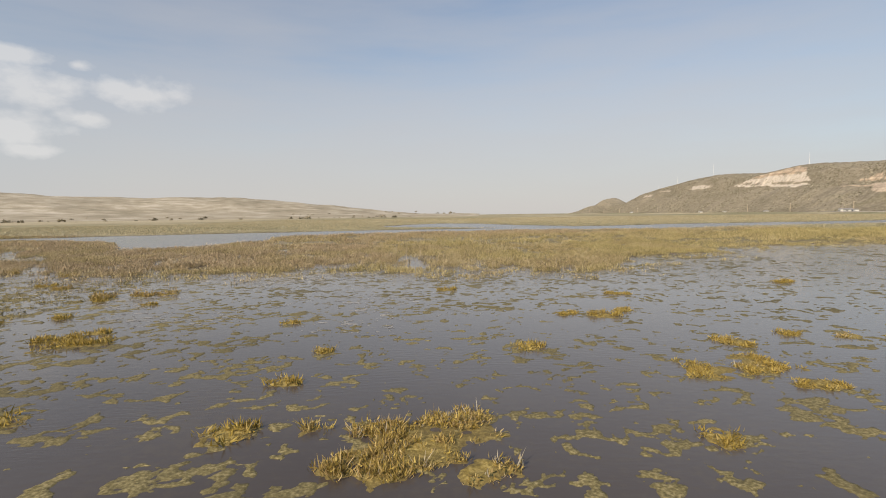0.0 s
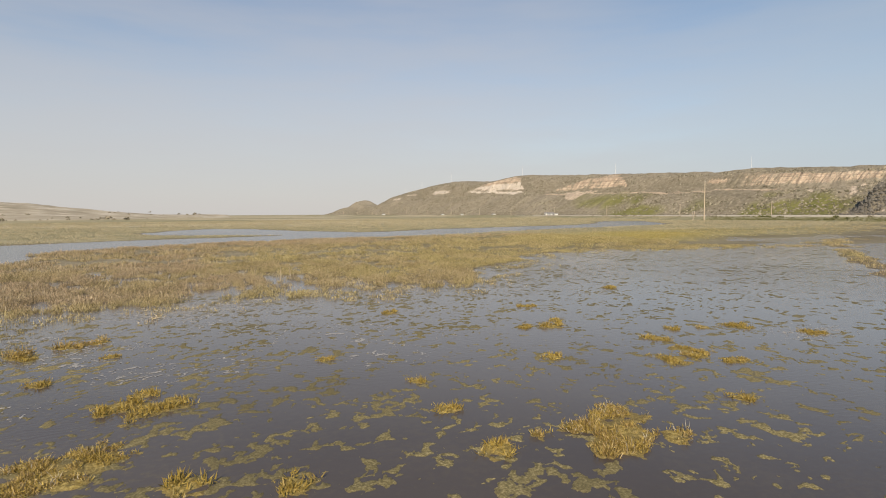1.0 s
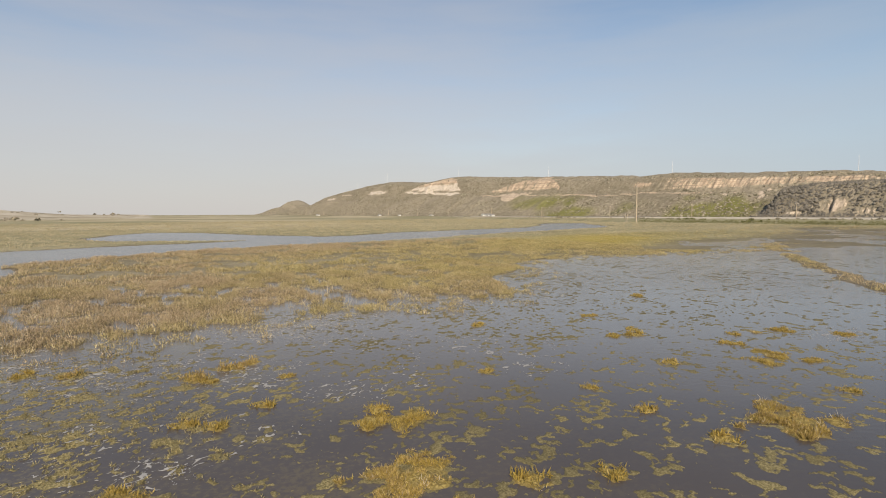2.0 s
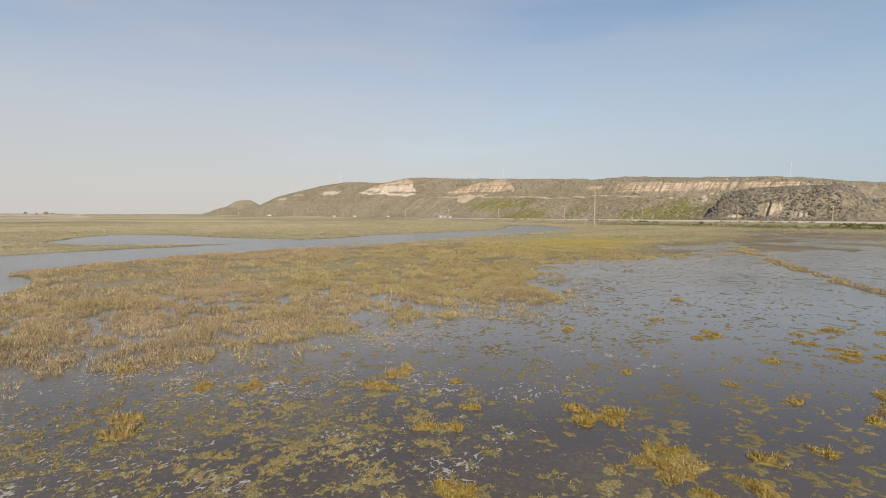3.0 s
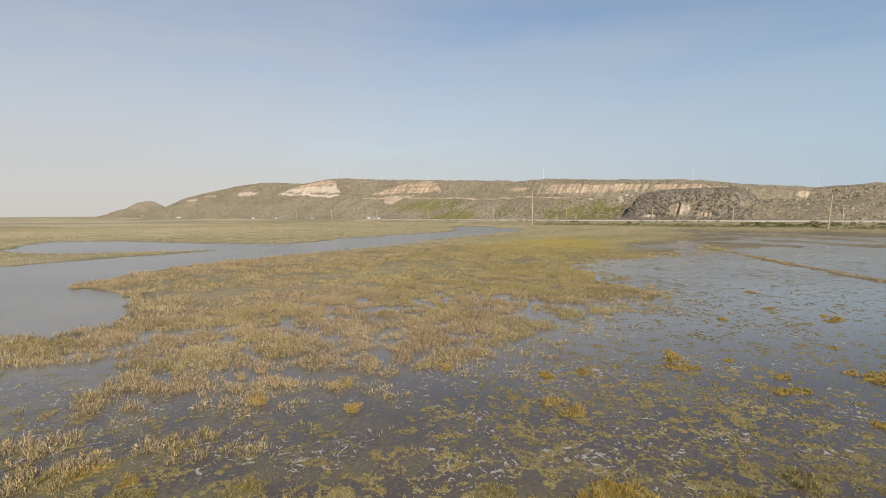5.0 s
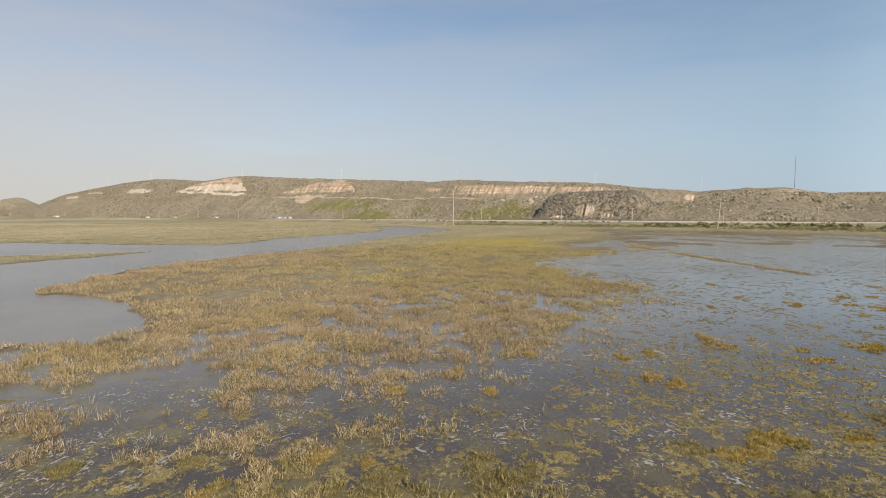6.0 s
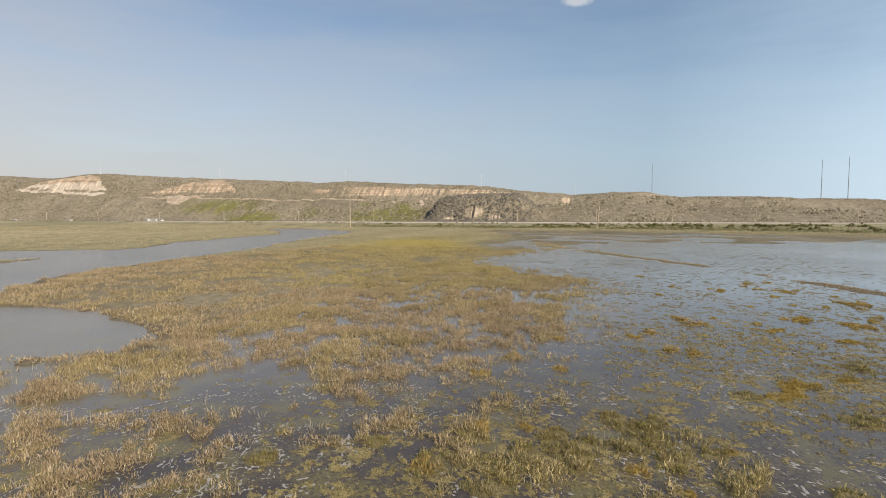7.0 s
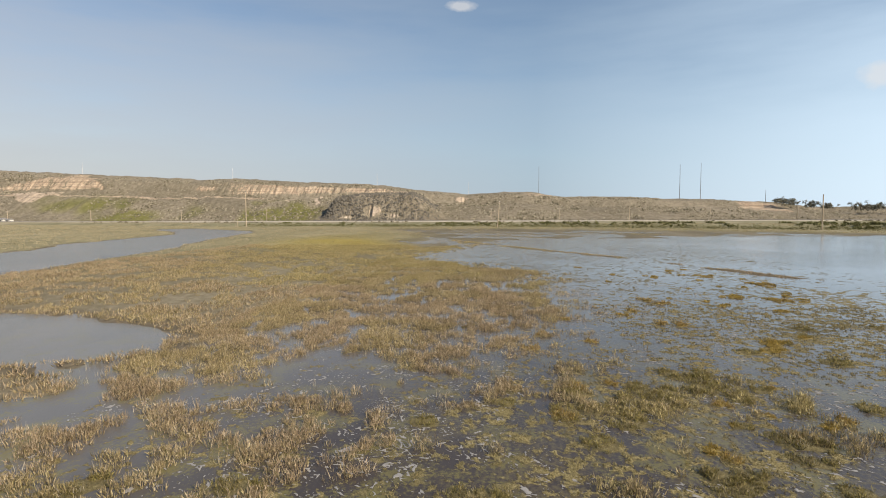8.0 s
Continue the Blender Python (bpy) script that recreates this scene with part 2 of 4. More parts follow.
GOLD = material("golden_algae", ((0.3, (0.110, 0.085, 0.038)), (0.7, (0.185, 0.142, 0.056))), 26.0, 0.85, 0.8, 120.0,
                tint="tint", stops2=((0.34, (0.150, 0.108, 0.032)), (0.5, (0.280, 0.206, 0.058)), (0.64, (0.45, 0.345, 0.125))))
STEMS = material("glasswort_stems", ((0.20, (0.110, 0.083, 0.051)), (0.42, (0.300, 0.227, 0.138)), (0.60, (0.440, 0.328, 0.212)), (0.82, (0.58, 0.483, 0.345))),
                 0.35, 0.85, random_by="island", thin=0.2, tint="tint", stops2=((0.22, (0.100, 0.084, 0.038)), (0.5, (0.350, 0.286, 0.122)), (0.8, (0.60, 0.50, 0.245))))
TUSSOCK = material("tussock_stems", ((0.15, (0.125, 0.088, 0.044)), (0.4, (0.25, 0.180, 0.080)), (0.65, (0.35, 0.255, 0.120)), (0.88, (0.50, 0.41, 0.26))),
                   0.35, 0.85, random_by="island", thin=0.28, tint="tint", stops2=((0.2, (0.19, 0.134, 0.030)), (0.5, (0.35, 0.248, 0.054)), (0.8, (0.47, 0.355, 0.105))))
BEDSTEMS = material("olive_glasswort", ((0.22, (0.056, 0.044, 0.024)), (0.45, (0.195, 0.152, 0.080)), (0.65, (0.33, 0.256, 0.143)), (0.82, (0.53, 0.45, 0.30))),
                    0.35, 0.85, random_by="island", thin=0.22, tint="tint", stops2=((0.2, (0.095, 0.084, 0.028)), (0.5, (0.240, 0.203, 0.066)), (0.8, (0.42, 0.345, 0.125))))
FARGREEN = material("far_marsh_plants", ((0.15, (0.190, 0.167, 0.096)), (0.5, (0.350, 0.300, 0.186)), (0.85, (0.54, 0.46, 0.315))), 0.1, 0.9, random_by="island", thin=0.2)
STRAW = material("dead_straw", ((0.2, (0.30, 0.25, 0.17)), (0.8, (0.52, 0.46, 0.35))), 2.0, 0.8, random_by="island", thin=0.3)
FOAM = material("dried_foam", ((0.3, (0.25, 0.238, 0.222)), (0.7, (0.37, 0.353, 0.333))), 14.0, 0.7, 0.3, 90.0)
SCRUB = material("coastal_scrub", ((0.22, (0.105, 0.092, 0.060)), (0.48, (0.215, 0.188, 0.130)), (0.8, (0.385, 0.335, 0.245))), 0.5, 0.95, 0.6, 3.0, random_by="island", spec=0.05)
LEVEEGREEN = material("levee_green", ((0.2, (0.10, 0.100, 0.042)), (0.8, (0.20, 0.19, 0.080))), 1.5, 0.9, random_by="island", thin=0.2)
# dense spur bushes, with the spur's shade put into their colour
SHADELEAF = material("shaded_foliage", ((0.2, (0.098, 0.088, 0.074)), (0.8, (0.200, 0.178, 0.143))), 1.5, 0.9, random_by="island")
TREELEAF = material("hazy_foliage", ((0.2, (0.125, 0.125, 0.092)), (0.8, (0.245, 0.232, 0.175))), 1.5, 0.9, random_by="island")
ROAD = material("worn_asphalt", ((0.3, (0.060, 0.052, 0.046)), (0.7, (0.105, 0.094, 0.082))), 1.2, 0.9)
GRAVEL = material("pale_gravel", ((0.3, (0.34, 0.30, 0.24)), (0.7, (0.55, 0.49, 0.40))), 0.7, 0.95, 0.5, 8.0, far_scale=0.08)
WOOD = material("weathered_wood", ((0.3, (0.34, 0.27, 0.19)), (0.7, (0.52, 0.43, 0.32))), 3.0, 0.85, 0.4, 25.0)
STEEL = material("painted_steel", ((0.3, (0.58, 0.57, 0.55)), (0.7, (0.68, 0.67, 0.65))), 2.0, 0.6)
DARKSTEEL = material("dark_steel", ((0.3, (0.15, 0.15, 0.155)), (0.7, (0.22, 0.22, 0.225))), 2.0, 0.6, metal=0.3)
PAINT = material("white_wall_paint", ((0.3, (0.52, 0.50, 0.46)), (0.7, (0.68, 0.66, 0.62))), 0.8, 0.8)
ROOF = material("grey_roofing", ((0.3, (0.22, 0.20, 0.19)), (0.7, (0.36, 0.34, 0.32))), 1.5, 0.85)
DARKPANE = material("window_glass", ((0.3, (0.02, 0.022, 0.025)), (0.7, (0.05, 0.05, 0.05))), 1.0, 0.45)
BARK = material("bark", ((0.3, (0.07, 0.05, 0.035)), (0.7, (0.14, 0.11, 0.08))), 4.0, 0.95)


# ---- arithmetic for forms ----
rng = np.random.default_rng(7)


def lattice(ix, iy, seed):
    h = (ix.astype(np.int64) * 374761393 + iy.astype(np.int64) * 668265263 + seed * 1274126177) & 0xFFFFFFFF
    h = ((h ^ (h >> 13)) * 1103515245) & 0xFFFFFFFF
    return ((h ^ (h >> 16)) & 0xFFFF) / 65535.0


def smooth_noise(x, y, seed=0):
    ix, iy = np.floor(x), np.floor(y)
    u, v = x - ix, y - iy
    u, v = u * u * (3 - 2 * u), v * v * (3 - 2 * v)
    a, b = lattice(ix, iy, seed), lattice(ix + 1, iy, seed)
    c, d = lattice(ix, iy + 1, seed), lattice(ix + 1, iy + 1, seed)
    return (a * (1 - u) + b * u) * (1 - v) + (c * (1 - u) + d * u) * v


def fbm(x, y, size, octaves=4, seed=0, gain=0.5):
    """Fractal noise, 0 to 1, whose largest lumps are size metres."""
    x, y = np.asarray(x, float) / size, np.asarray(y, float) / size
    total, amp, norm = 0.0, 1.0, 0.0
    for k in range(octaves):
        c, s = math.cos(k * 1.3), math.sin(k * 1.3)
        total = total + amp * smooth_noise(c * x - s * y + 17.3 * k, s * x + c * y - 9.1 * k, seed + k)
        norm += amp
        amp *= gain
        x, y = x * 2.03, y * 2.03
    return total / norm


def ridge_path(y, pairs):
    return np.interp(y, [p[0] for p in pairs], [p[1] for p in pairs])


def inside_by(x, y, poly):
    """Signed distance to a closed outline, positive inside."""
    x, y = np.asarray(x, float), np.asarray(y, float)
    best, inside = np.full(x.shape, 1e18), np.zeros(x.shape, bool)
    for (ax, ay), (bx, by) in zip(poly, poly[1:] + poly[:1]):
        ex, ey = bx - ax, by - ay
        t = np.clip(((x - ax) * ex + (y - ay) * ey) / (ex * ex + ey * ey), 0, 1)
        best = np.minimum(best, (x - ax - t * ex) ** 2 + (y - ay - t * ey) ** 2)
        cross = (ay > y) != (by > y)
        with np.errstate(divide="ignore", invalid="ignore"):
            inside ^= cross & (x < (bx - ax) * (y - ay) / (by - ay if by != ay else 1e-9) + ax)
    return np.where(inside, 1, -1) * np.sqrt(best)


def step(v, lo, hi):
    t = np.clip((v - lo) / (hi - lo), 0, 1)
    return t * t * (3 - 2 * t)


def mesh_object(name, verts, faces, mat, attributes=None, smooth=False, parent=None, label=""):
    """One mesh object from arrays of vertices and equal-sided faces."""
    verts, faces = np.asarray(verts, np.float32), np.asarray(faces, np.int32)
    me = bpy.data.meshes.new(name)
    n, k = faces.shape
    me.vertices.add(len(verts))
    me.vertices.foreach_set("co", verts.ravel())
    me.loops.add(n * k)
    me.loops.foreach_set("vertex_index", faces.ravel())
    me.polygons.add(n)
    me.polygons.foreach_set("loop_start", np.arange(0, n * k, k, dtype=np.int32))
    if smooth:
        me.polygons.foreach_set("use_smooth", np.ones(n, bool))
    me.update(calc_edges=True)
    for key, values in (attributes or {}).items():
        at = me.attributes.new(key, "FLOAT", "POINT")
        at.data.foreach_set("value", np.asarray(values, np.float32).ravel())
    me.materials.append(mat)
    ob = new(name, me)
    if parent:
        ob.parent = parent
    if label:
        tagged(ob, label)
    return ob


def sheet(xs, ys):
    """Grid points and quads over two rows of coordinates."""
    gx, gy = np.meshgrid(xs, ys)
    i = np.arange(len(xs) * len(ys)).reshape(len(ys), len(xs))
    q = np.stack([i[:-1, :-1], i[:-1, 1:], i[1:, 1:], i[1:, :-1]], -1).reshape(-1, 4)
    return gx.ravel(), gy.ravel(), q


def part(name, bm, mat, parent=None, label=""):
    me = bpy.data.meshes.new(name)
    bm.to_mesh(me)
    bm.free()
    me.materials.append(mat)
    ob = new(name, me)
    ob.parent = parent
    if label:
        tagged(ob, label)
    return ob


def box(bm, cx, cy, cz, sx, sy, sz, bevel=0.0):
    made = bmesh.ops.create_cube(bm, size=1.0, matrix=Matrix.Translation((cx, cy, cz)) @ Matrix.Diagonal((sx, sy, sz, 1)))
    if bevel:
        bmesh.ops.bevel(bm, geom=list({e for v in made["verts"] for e in v.link_edges}), offset=bevel, segments=2, affect="EDGES")


def rod(bm, a, b, r0, r1, sides=10):
    a, b = Vector(a), Vector(b)
    turn = (b - a).to_track_quat("Z", "Y").to_matrix().to_4x4()
    bmesh.ops.create_cone(bm, cap_ends=True, segments=sides, radius1=r0, radius2=r1, depth=(b - a).length, matrix=Matrix.Translation((a + b) / 2) @ turn)


# ---- the plan of the marsh ----
LAGOON = [(-400, -400), (-400, 30), (-120, 27), (-60, 24), (-41, 23.5), (-30, 26.5), (-22, 24), (-16, 19.5), (-8, 19.4), (-1, 20), (4, 20.2), (8, 22), (13, 28),
          (15, 31), (25, 33.5), (42, 28), (58, 21), (64, 8), (70, -20), (78, -48), (100, -110), (80, -400)]
CHANNEL = [(-400, 10), (-160, 30), (-80, 45), (-51, 57), (-36, 64), (-21, 71), (-6, 76), (7, 79), (14, 86), (27, 86), (40, 94), (84, 103), (104, 117), (117, 132), (128, 139),
           (138, 130), (129, 121), (110, 97), (94, 88), (76, 84), (45, 75), (32, 69), (10, 64.5), (-6, 59), (-15.5, 52), (-14.5, 42), (-18, 34.5), (-21, 33),
           (-24, 39), (-29, 46), (-51, 51), (-80, 38), (-160, 20), (-400, -10)]
INLET = [(-12, 103), (-6, 119), (0, 129), (9, 120), (14, 100), (22, 88), (14, 83), (7, 81), (-8, 90)]
BANK_FOOT = ((-400, 60), (-110, 88), (-64, 116), (-28, 136), (4, 151), (25, 156), (65, 160), (105, 164), (150, 170), (250, 192), (400, 216), (1300, 232))


def land_edge(x, y):
    """Metres inland from the nearest shore, with an uneven line."""
    wob = (fbm(x, y, 5.0, 4, 3) - 0.5) * 5.0 * step(np.hypot(x + 10, y - 25), 0, 15) + (fbm(x, y, 1.3, 3, 9) - 0.5) * 1.6
    wet = np.maximum(np.maximum(inside_by(x, y, LAGOON), inside_by(x, y, CHANNEL) - (fbm(x, y, 6.0, 3, 4) - 0.5) * 0.5), inside_by(x, y, INLET))
    calm = np.where(inside_by(x, y, CHANNEL) > inside_by(x, y, LAGOON), 0.45, 1.0)
    return -wet + wob * calm


def mudness(x, y):
    """Bare wet flats between the lagoon and the levee."""
    return step(x, 22, 45) * step(ridge_path(y, BANK_FOOT) - x, 5, 40) * step(44 + 0.25 * np.clip(x - 60, 0, 80) - y + (fbm(x, y, 14.0, 3, 5) - 0.5) * 12, 0, 12)


def dike(x, y):
    """Metres from the line of an old sunken dike."""
    t = np.clip(x, -40, 83)
    return (y - np.interp(t, (-40, -2, 7, 17, 26, 37, 60, 83), (-26, -3, 2.6, 7, 12.8, 19.8, 33, 45))) * 0.85


SPARSE = [(-48, 24), (-38, 12), (-28, 10.5), (-20.5, 14), (-19.5, 17.5), (-15, 19), (-12, 19.5), (-20, 26), (-34, 28)]


def sparse(x, y):
    return inside_by(x, y, SPARSE)


def hummock_zone(x, y):
    return step(y, 46, 31) * step(x, 13, 3) * step(x, -62, -50)


def hummock(x, y, s):
    """Above 0 where plants root in the broken edge of the marsh."""
    bar = 0.475 + 0.07 * step(sparse(x, y), 0.0, 1.5) * step(y, 25, 22) + 0.035 * step(y, 29, 20) - 0.125 * step(x, -19, -13) - 0.06 * step(y, 26, 34) * step(x, -24, -14) + 0.16 * step(s, 1.0, -1.5) * step(sparse(x, y), 2.0, -0.5)
    return fbm(x, y, 1.3, 4, 13, 0.62) * 0.62 + fbm(x, y, 4.5, 3, 15) * 0.38 - bar


def height(x, y):
    s = land_edge(x, y)
    mud = mudness(x, y)
    lump = fbm(x, y, 2.2, 4, 12) - 0.5
    h = np.where(s > 0, 0.02 + 0.10 * step(s, 0, 3.0) + lump * 0.10, np.maximum(s * 0.10, -0.35) - 0.01)
    flat = (fbm(x, y, 7.0, 5, 21, 0.6) - 0.50 + 0.06 * step(x, 60, 110)) * 0.25
    h = np.where(s > 0, h * (1 - mud) + flat * mud, h)
    # towards the lagoon the marsh breaks up into hummocks with water between them
    loose = hummock_zone(x, y)
    hum = hummock(x, y, s)
    h = np.where(((s > 0) | (sparse(x, y) > -1)) & (inside_by(x, y, CHANNEL) < -0.5), h * (1 - loose) + loose * np.clip(hum * 0.25 - 0.018, -0.2, -0.004), h)
    h = np.maximum(h, (0.085 - np.abs(dike(x, y) + (fbm(x, y, 2.5, 3, 18) - 0.5) * 1.6) * 0.075) * step(fbm(x, y, 3.6, 4, 14), 0.40, 0.55) * step(x, -3, 6) * step(x, 75, 55) - 0.03)
    foot = x - ridge_path(y, BANK_FOOT)
    lev = step(foot, 0, 8) * 0.9 + step(y, 40, -60) * step(foot, 2, 12) * 0.5
    lev = lev * (1 - 0.5 * step(foot, 14, 28)) + lump * 0.3 * step(foot, 0, 6)
    return h + lev + step(y, 140, 420) * 0.5 + step(np.hypot(x, y), 300, 1500) * 1.2


def yellow_zone(gx, gy):
    return np.exp(-(((gx - 46) * 0.94 + (gy - 49) * 0.34) / 26) ** 2 - (((gy - 49) * 0.94 - (gx - 46) * 0.34) / 10) ** 2) + 0.15 * np.exp(-(((gx - 8) / 18) ** 2 + ((gy - 43) / 9) ** 2))


def build_ground():
    near = np.arange(-70, 110, 0.82)
    out = 110 * 1.035 ** np.arange(1, 102)
    xs = np.concatenate([(-70 * 1.06 ** np.arange(1, 67))[::-1], near, out])
    ys = np.concatenate([(-40 * 1.09 ** np.arange(1, 52))[::-1], np.arange(-40, 140, 0.82), 140 * 1.035 ** np.arange(1, 95)])
    gx, gy, q = sheet(xs, ys)
    s = land_edge(gx, gy)
    yellow = yellow_zone(gx, gy)
    yellow = np.clip(yellow * (0.4 + 1.2 * fbm(gx, gy, 7.0, 4, 31)), 0, 1)
    dry = np.clip(step(gx, 10, -25) * step(gy, 95, 40) * 0.8 + step(gy - 0.25 * gx, 95, 190) * 0.9 * step(fbm(gx, gy, 60.0, 4, 33), 0.40, 0.60) + step(gx, 0, -200) * step(gy, 110, 260), 0, 1)
    ob = mesh_object("ground", np.stack([gx, gy, height(gx, gy)], -1), q, GROUND, {"dry": dry, "yellow": yellow, "mud": np.clip(mudness(gx, gy) * 0.8 + (s < 1) * 0.8 + step(gy, 70, 50) * step(gx, 45, 20) * 0.65, 0, 1)}, smooth=True)
    tagged(ob, "low salt marsh soil with olive and tan growth", "ground", kind="structure")
    gx, gy, q = sheet(np.array([-900, -60, 60, 330.0]), np.array([-700, -20, 60, 420.0]))
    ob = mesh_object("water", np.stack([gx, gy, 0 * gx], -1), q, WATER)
    tagged(ob, "still grey-brown lagoon water reflecting the sky", "water", kind="structure")


build_ground()

# ---- the bluff ----
CREST = ((-700, 5), (-400, 7), (-258, 8.4), (-205, 7.9), (-184, 7.8), (-159, 11.8), (-130, 13.7), (-71, 15.8), (-20, 16.4), (0, 19.6), (22, 20.7), (50, 19.0), (66, 20.2),
         (106, 25.2), (133, 27.6), (187, 30), (230, 33.2), (262, 31.9), (314, 35.8), (376, 38), (421, 41.2), (486, 46.0), (525, 47.0), (575, 43.6), (660, 48.5),
         (719, 48.4), (817, 42), (890, 35), (970, 19.0), (1015, 15.0), (1095, 33.0), (1172, 15.0), (1230, 2), (1400, 0.5))


def hill_height(x, y):
    top = ridge_path(y, CREST)
    top = top + (fbm(y, 0 * y, 30.0, 3, 41) - 0.5) * 1.6
    u = (x - 272) / 78
    lower = step(u, -0.05, 0.58) * 0.50 + np.clip(u, 0, 0.5) * 0.06
    cliff = step(u, 0.60, 0.80) * 0.33
    crown = step(u, 0.72, 1.10) * 0.14
    z = 0.6 + top * (lower + cliff + crown)
    z = np.maximum(z, 0.6 + 18.5 * step(y, 139, 126) * step(y, 50, 84) * step(x, 268, 287) * (0.88 + 0.12 * step(x, 287, 325)) * step(x, 352, 334))
    gully = fbm(y * 1.0, x * 0.25, 26.0, 4, 42) - 0.5
    z = z + gully * 7.0 * step(u, 0.0, 0.3) * step(u, 0.85, 0.5) * np.clip(top / 40, 0.25, 1)
    z = z * (1 - step(y, 860, 960) * step(x, 356, 420))
    return np.where(u > 1.1, np.minimum(z, 0.6 + top * 0.99 - (u - 1.1) * 1.2), z)


def top_at(y):
    return ridge_path(y, CREST)


def rock_mask(x, y, z):
    """Where the sandstone lies bare, and how pale it is."""
    r, pale = np.zeros_like(x), np.zeros_like(x)

    def patch(y0, y1, z0, z1, soft_y, soft_z, white=0.0):
        nonlocal r, pale
        m = step(y, y0 - soft_y, y0 + soft_y) * step(y, y1 + soft_y, y1 - soft_y) * step(z, z0 - soft_z, z0 + soft_z) * step(z, z1 + soft_z, z1 - soft_z)
        r, pale = np.maximum(r, m), np.maximum(pale, m * white)

    y = y + (fbm(x, y, 9.0, 3, 47) - 0.5) * 9
    z = z + (fbm(y, x, 8.0, 3, 48) - 0.5) * 2.6
    def outcrop(y0, y1, z0, z1, soft_y, soft_z, white=0.0):
        nonlocal r, pale
        m = step(y - y0, -soft_y, soft_y) * step(y1 - y, -soft_y, soft_y) * step(z - z0, -soft_z, soft_z) * step(z1 - z, -soft_z, soft_z)
        r, pale = np.maximum(r, m), np.maximum(pale, m * white)

    # the white-ledged dome under the tallest mast: two pale ledges below, tan beds above
    right, left = np.interp(z, (23, 37, 45), (458, 478, 502)), np.interp(z, (29, 33, 39, 45), (592, 586, 562, 528))
    foot_a = np.interp(y, (455, 590), (22.5, 29.5))
    outcrop(right, left, foot_a, foot_a + 3.2, 3, 0.5, 1.0)
    outcrop(right, left, foot_a + 4.2, 37, 3, 0.5, 0.85)
    outcrop(right, left, 37.2, 45.0, 4, 0.7, 0.10)
    # the fluted dome beside it, with rubble sliding over the bench
    ribs = 0.62 + 0.75 * (np.abs(fbm(y, 0 * y, 4.2, 2, 53) - 0.5) * 2 > 0.10)
    outcrop(318, 418, 24.2, np.interp(y, (318, 335, 360, 381, 416), (25.5, 33, 38, 33, 25.5)), 2, 0.8, 0.12)
    outcrop(np.interp(z, (14, 22), (352, 350)), np.interp(z, (14, 22), (364, 386)), 14.2, 22.5, 2, 0.8, 0.35)
    # the long fluted cliff under the crest, thinning out at both ends
    band = np.zeros_like(r)
    band = np.maximum(band, step(y, 54, 66) * step(y, 252, 214) * step(z, 18.6, 20.6) * step(top_at(y) - np.interp(y, (80, 160), (1.8, 3.4)) - z, -0.5, 0.8))
    gaps = (0.85 + 0.15 * step(fbm(y, 0 * y, 3.0, 2, 54, 0.6), 0.36, 0.5)) * (0.82 + 0.18 * step(fbm(y, 0 * y, 17.0, 2, 55), 0.36, 0.52)) * (1 - 0.25 * step(y, 205, 235))
    r, pale = np.maximum(r, band * gaps), np.maximum(pale, band * gaps * 0.12)
    outcrop(232, 248, 22, 26, 4, 1.2, 0.1)
    # pale chutes below the bench
    outcrop(144 + (z - 11) * 1.0, 147.5 + (z - 11) * 1.0, 11, 18, 1.2, 0.8, 0.5)
    outcrop(166 + (z - 13) * 1.6, 168.5 + (z - 13) * 1.6, 13, 17, 1.0, 0.6, 0.5)
    outcrop(181 + (z - 14) * 1.6, 183 + (z - 14) * 1.6, 14, 17, 1.0, 0.6, 0.4)
    patch(640, 700, 30.5, 36, 10, 1.2, 0.9)
    patch(752, 800, 31.5, 34, 8, 1.0, 0.9)
    patch(815, 860, 26.5, 30.5, 8, 1.0, 0.8)
    patch(98, 106, 4.0, 10.2, 3.5, 2.0, 0.45)
    patch(110, 122, 2.6, 4.4, 4, 0.9, 0.6)
    patch(84, 93, 2.4, 5.4, 4, 1.2, 0.6)
    patch(48, 58, 13, 17, 2.5, 1.0, 0.3)
    patch(-152, -128, 5.5, 13.5, 5, 1.2, 0.1)
    patch(-18, 12, 17.5, 19.2, 8, 0.8, 0.1)
    patch(190, 420, 0.50 * top_at(y) + 0.3, 0.50 * top_at(y) + 1.5, 12, 0.4, 0.2)
    r = r * np.where((y > 316) & (y < 420) & (z > 24), np.clip(ribs, 0, 1), 1.0)
    return r, pale


def build_hill():
    xs = np.concatenate([np.arange(262, 352, 1.2), np.array([356, 364, 380, 410, 460, 540, 700])])
    ys = np.concatenate([np.arange(-700, -260, 10.0), np.arange(-260, 50, 2.4), np.arange(50, 260, 0.62), np.arange(260, 600, 1.2), np.arange(600, 1400, 4.0)])
    gx, gy, q = sheet(xs, ys)
    z = hill_height(gx, gy)
    rock, pale = rock_mask(gx, gy, z)
    rock = rock * 0.79
    flute = np.abs(fbm(gy, gx * 0.06, 2.3, 2, 44, 0.6) - 0.5) * 1.2 + np.abs(fbm(gy, gx * 0.05, 1.7, 1, 49) - 0.5) * 1.0
    gx2 = gx + rock * (flute - 0.25) * 6.0
    rough = (fbm(gx, gy, 6.0, 4, 45) - 0.5) * 1.5 * step(gx, 270, 285)
    green = step(fbm(gx, gy, 34.0, 3, 46), 0.44, 0.62) * step(z / ridge_path(gy, CREST), 0.62, 0.35) * step(gy, 134, 146) * step(gy, 420, 300)
    ob = mesh_object("hill", np.stack([gx2, gy, z + rough], -1), q, HILL, {"rock": rock, "pale": pale, "green": green}, smooth=True)
    tagged(ob, "long scrub-covered bluff with bare sandstone cliffs", "hill", kind="structure")


build_hill()


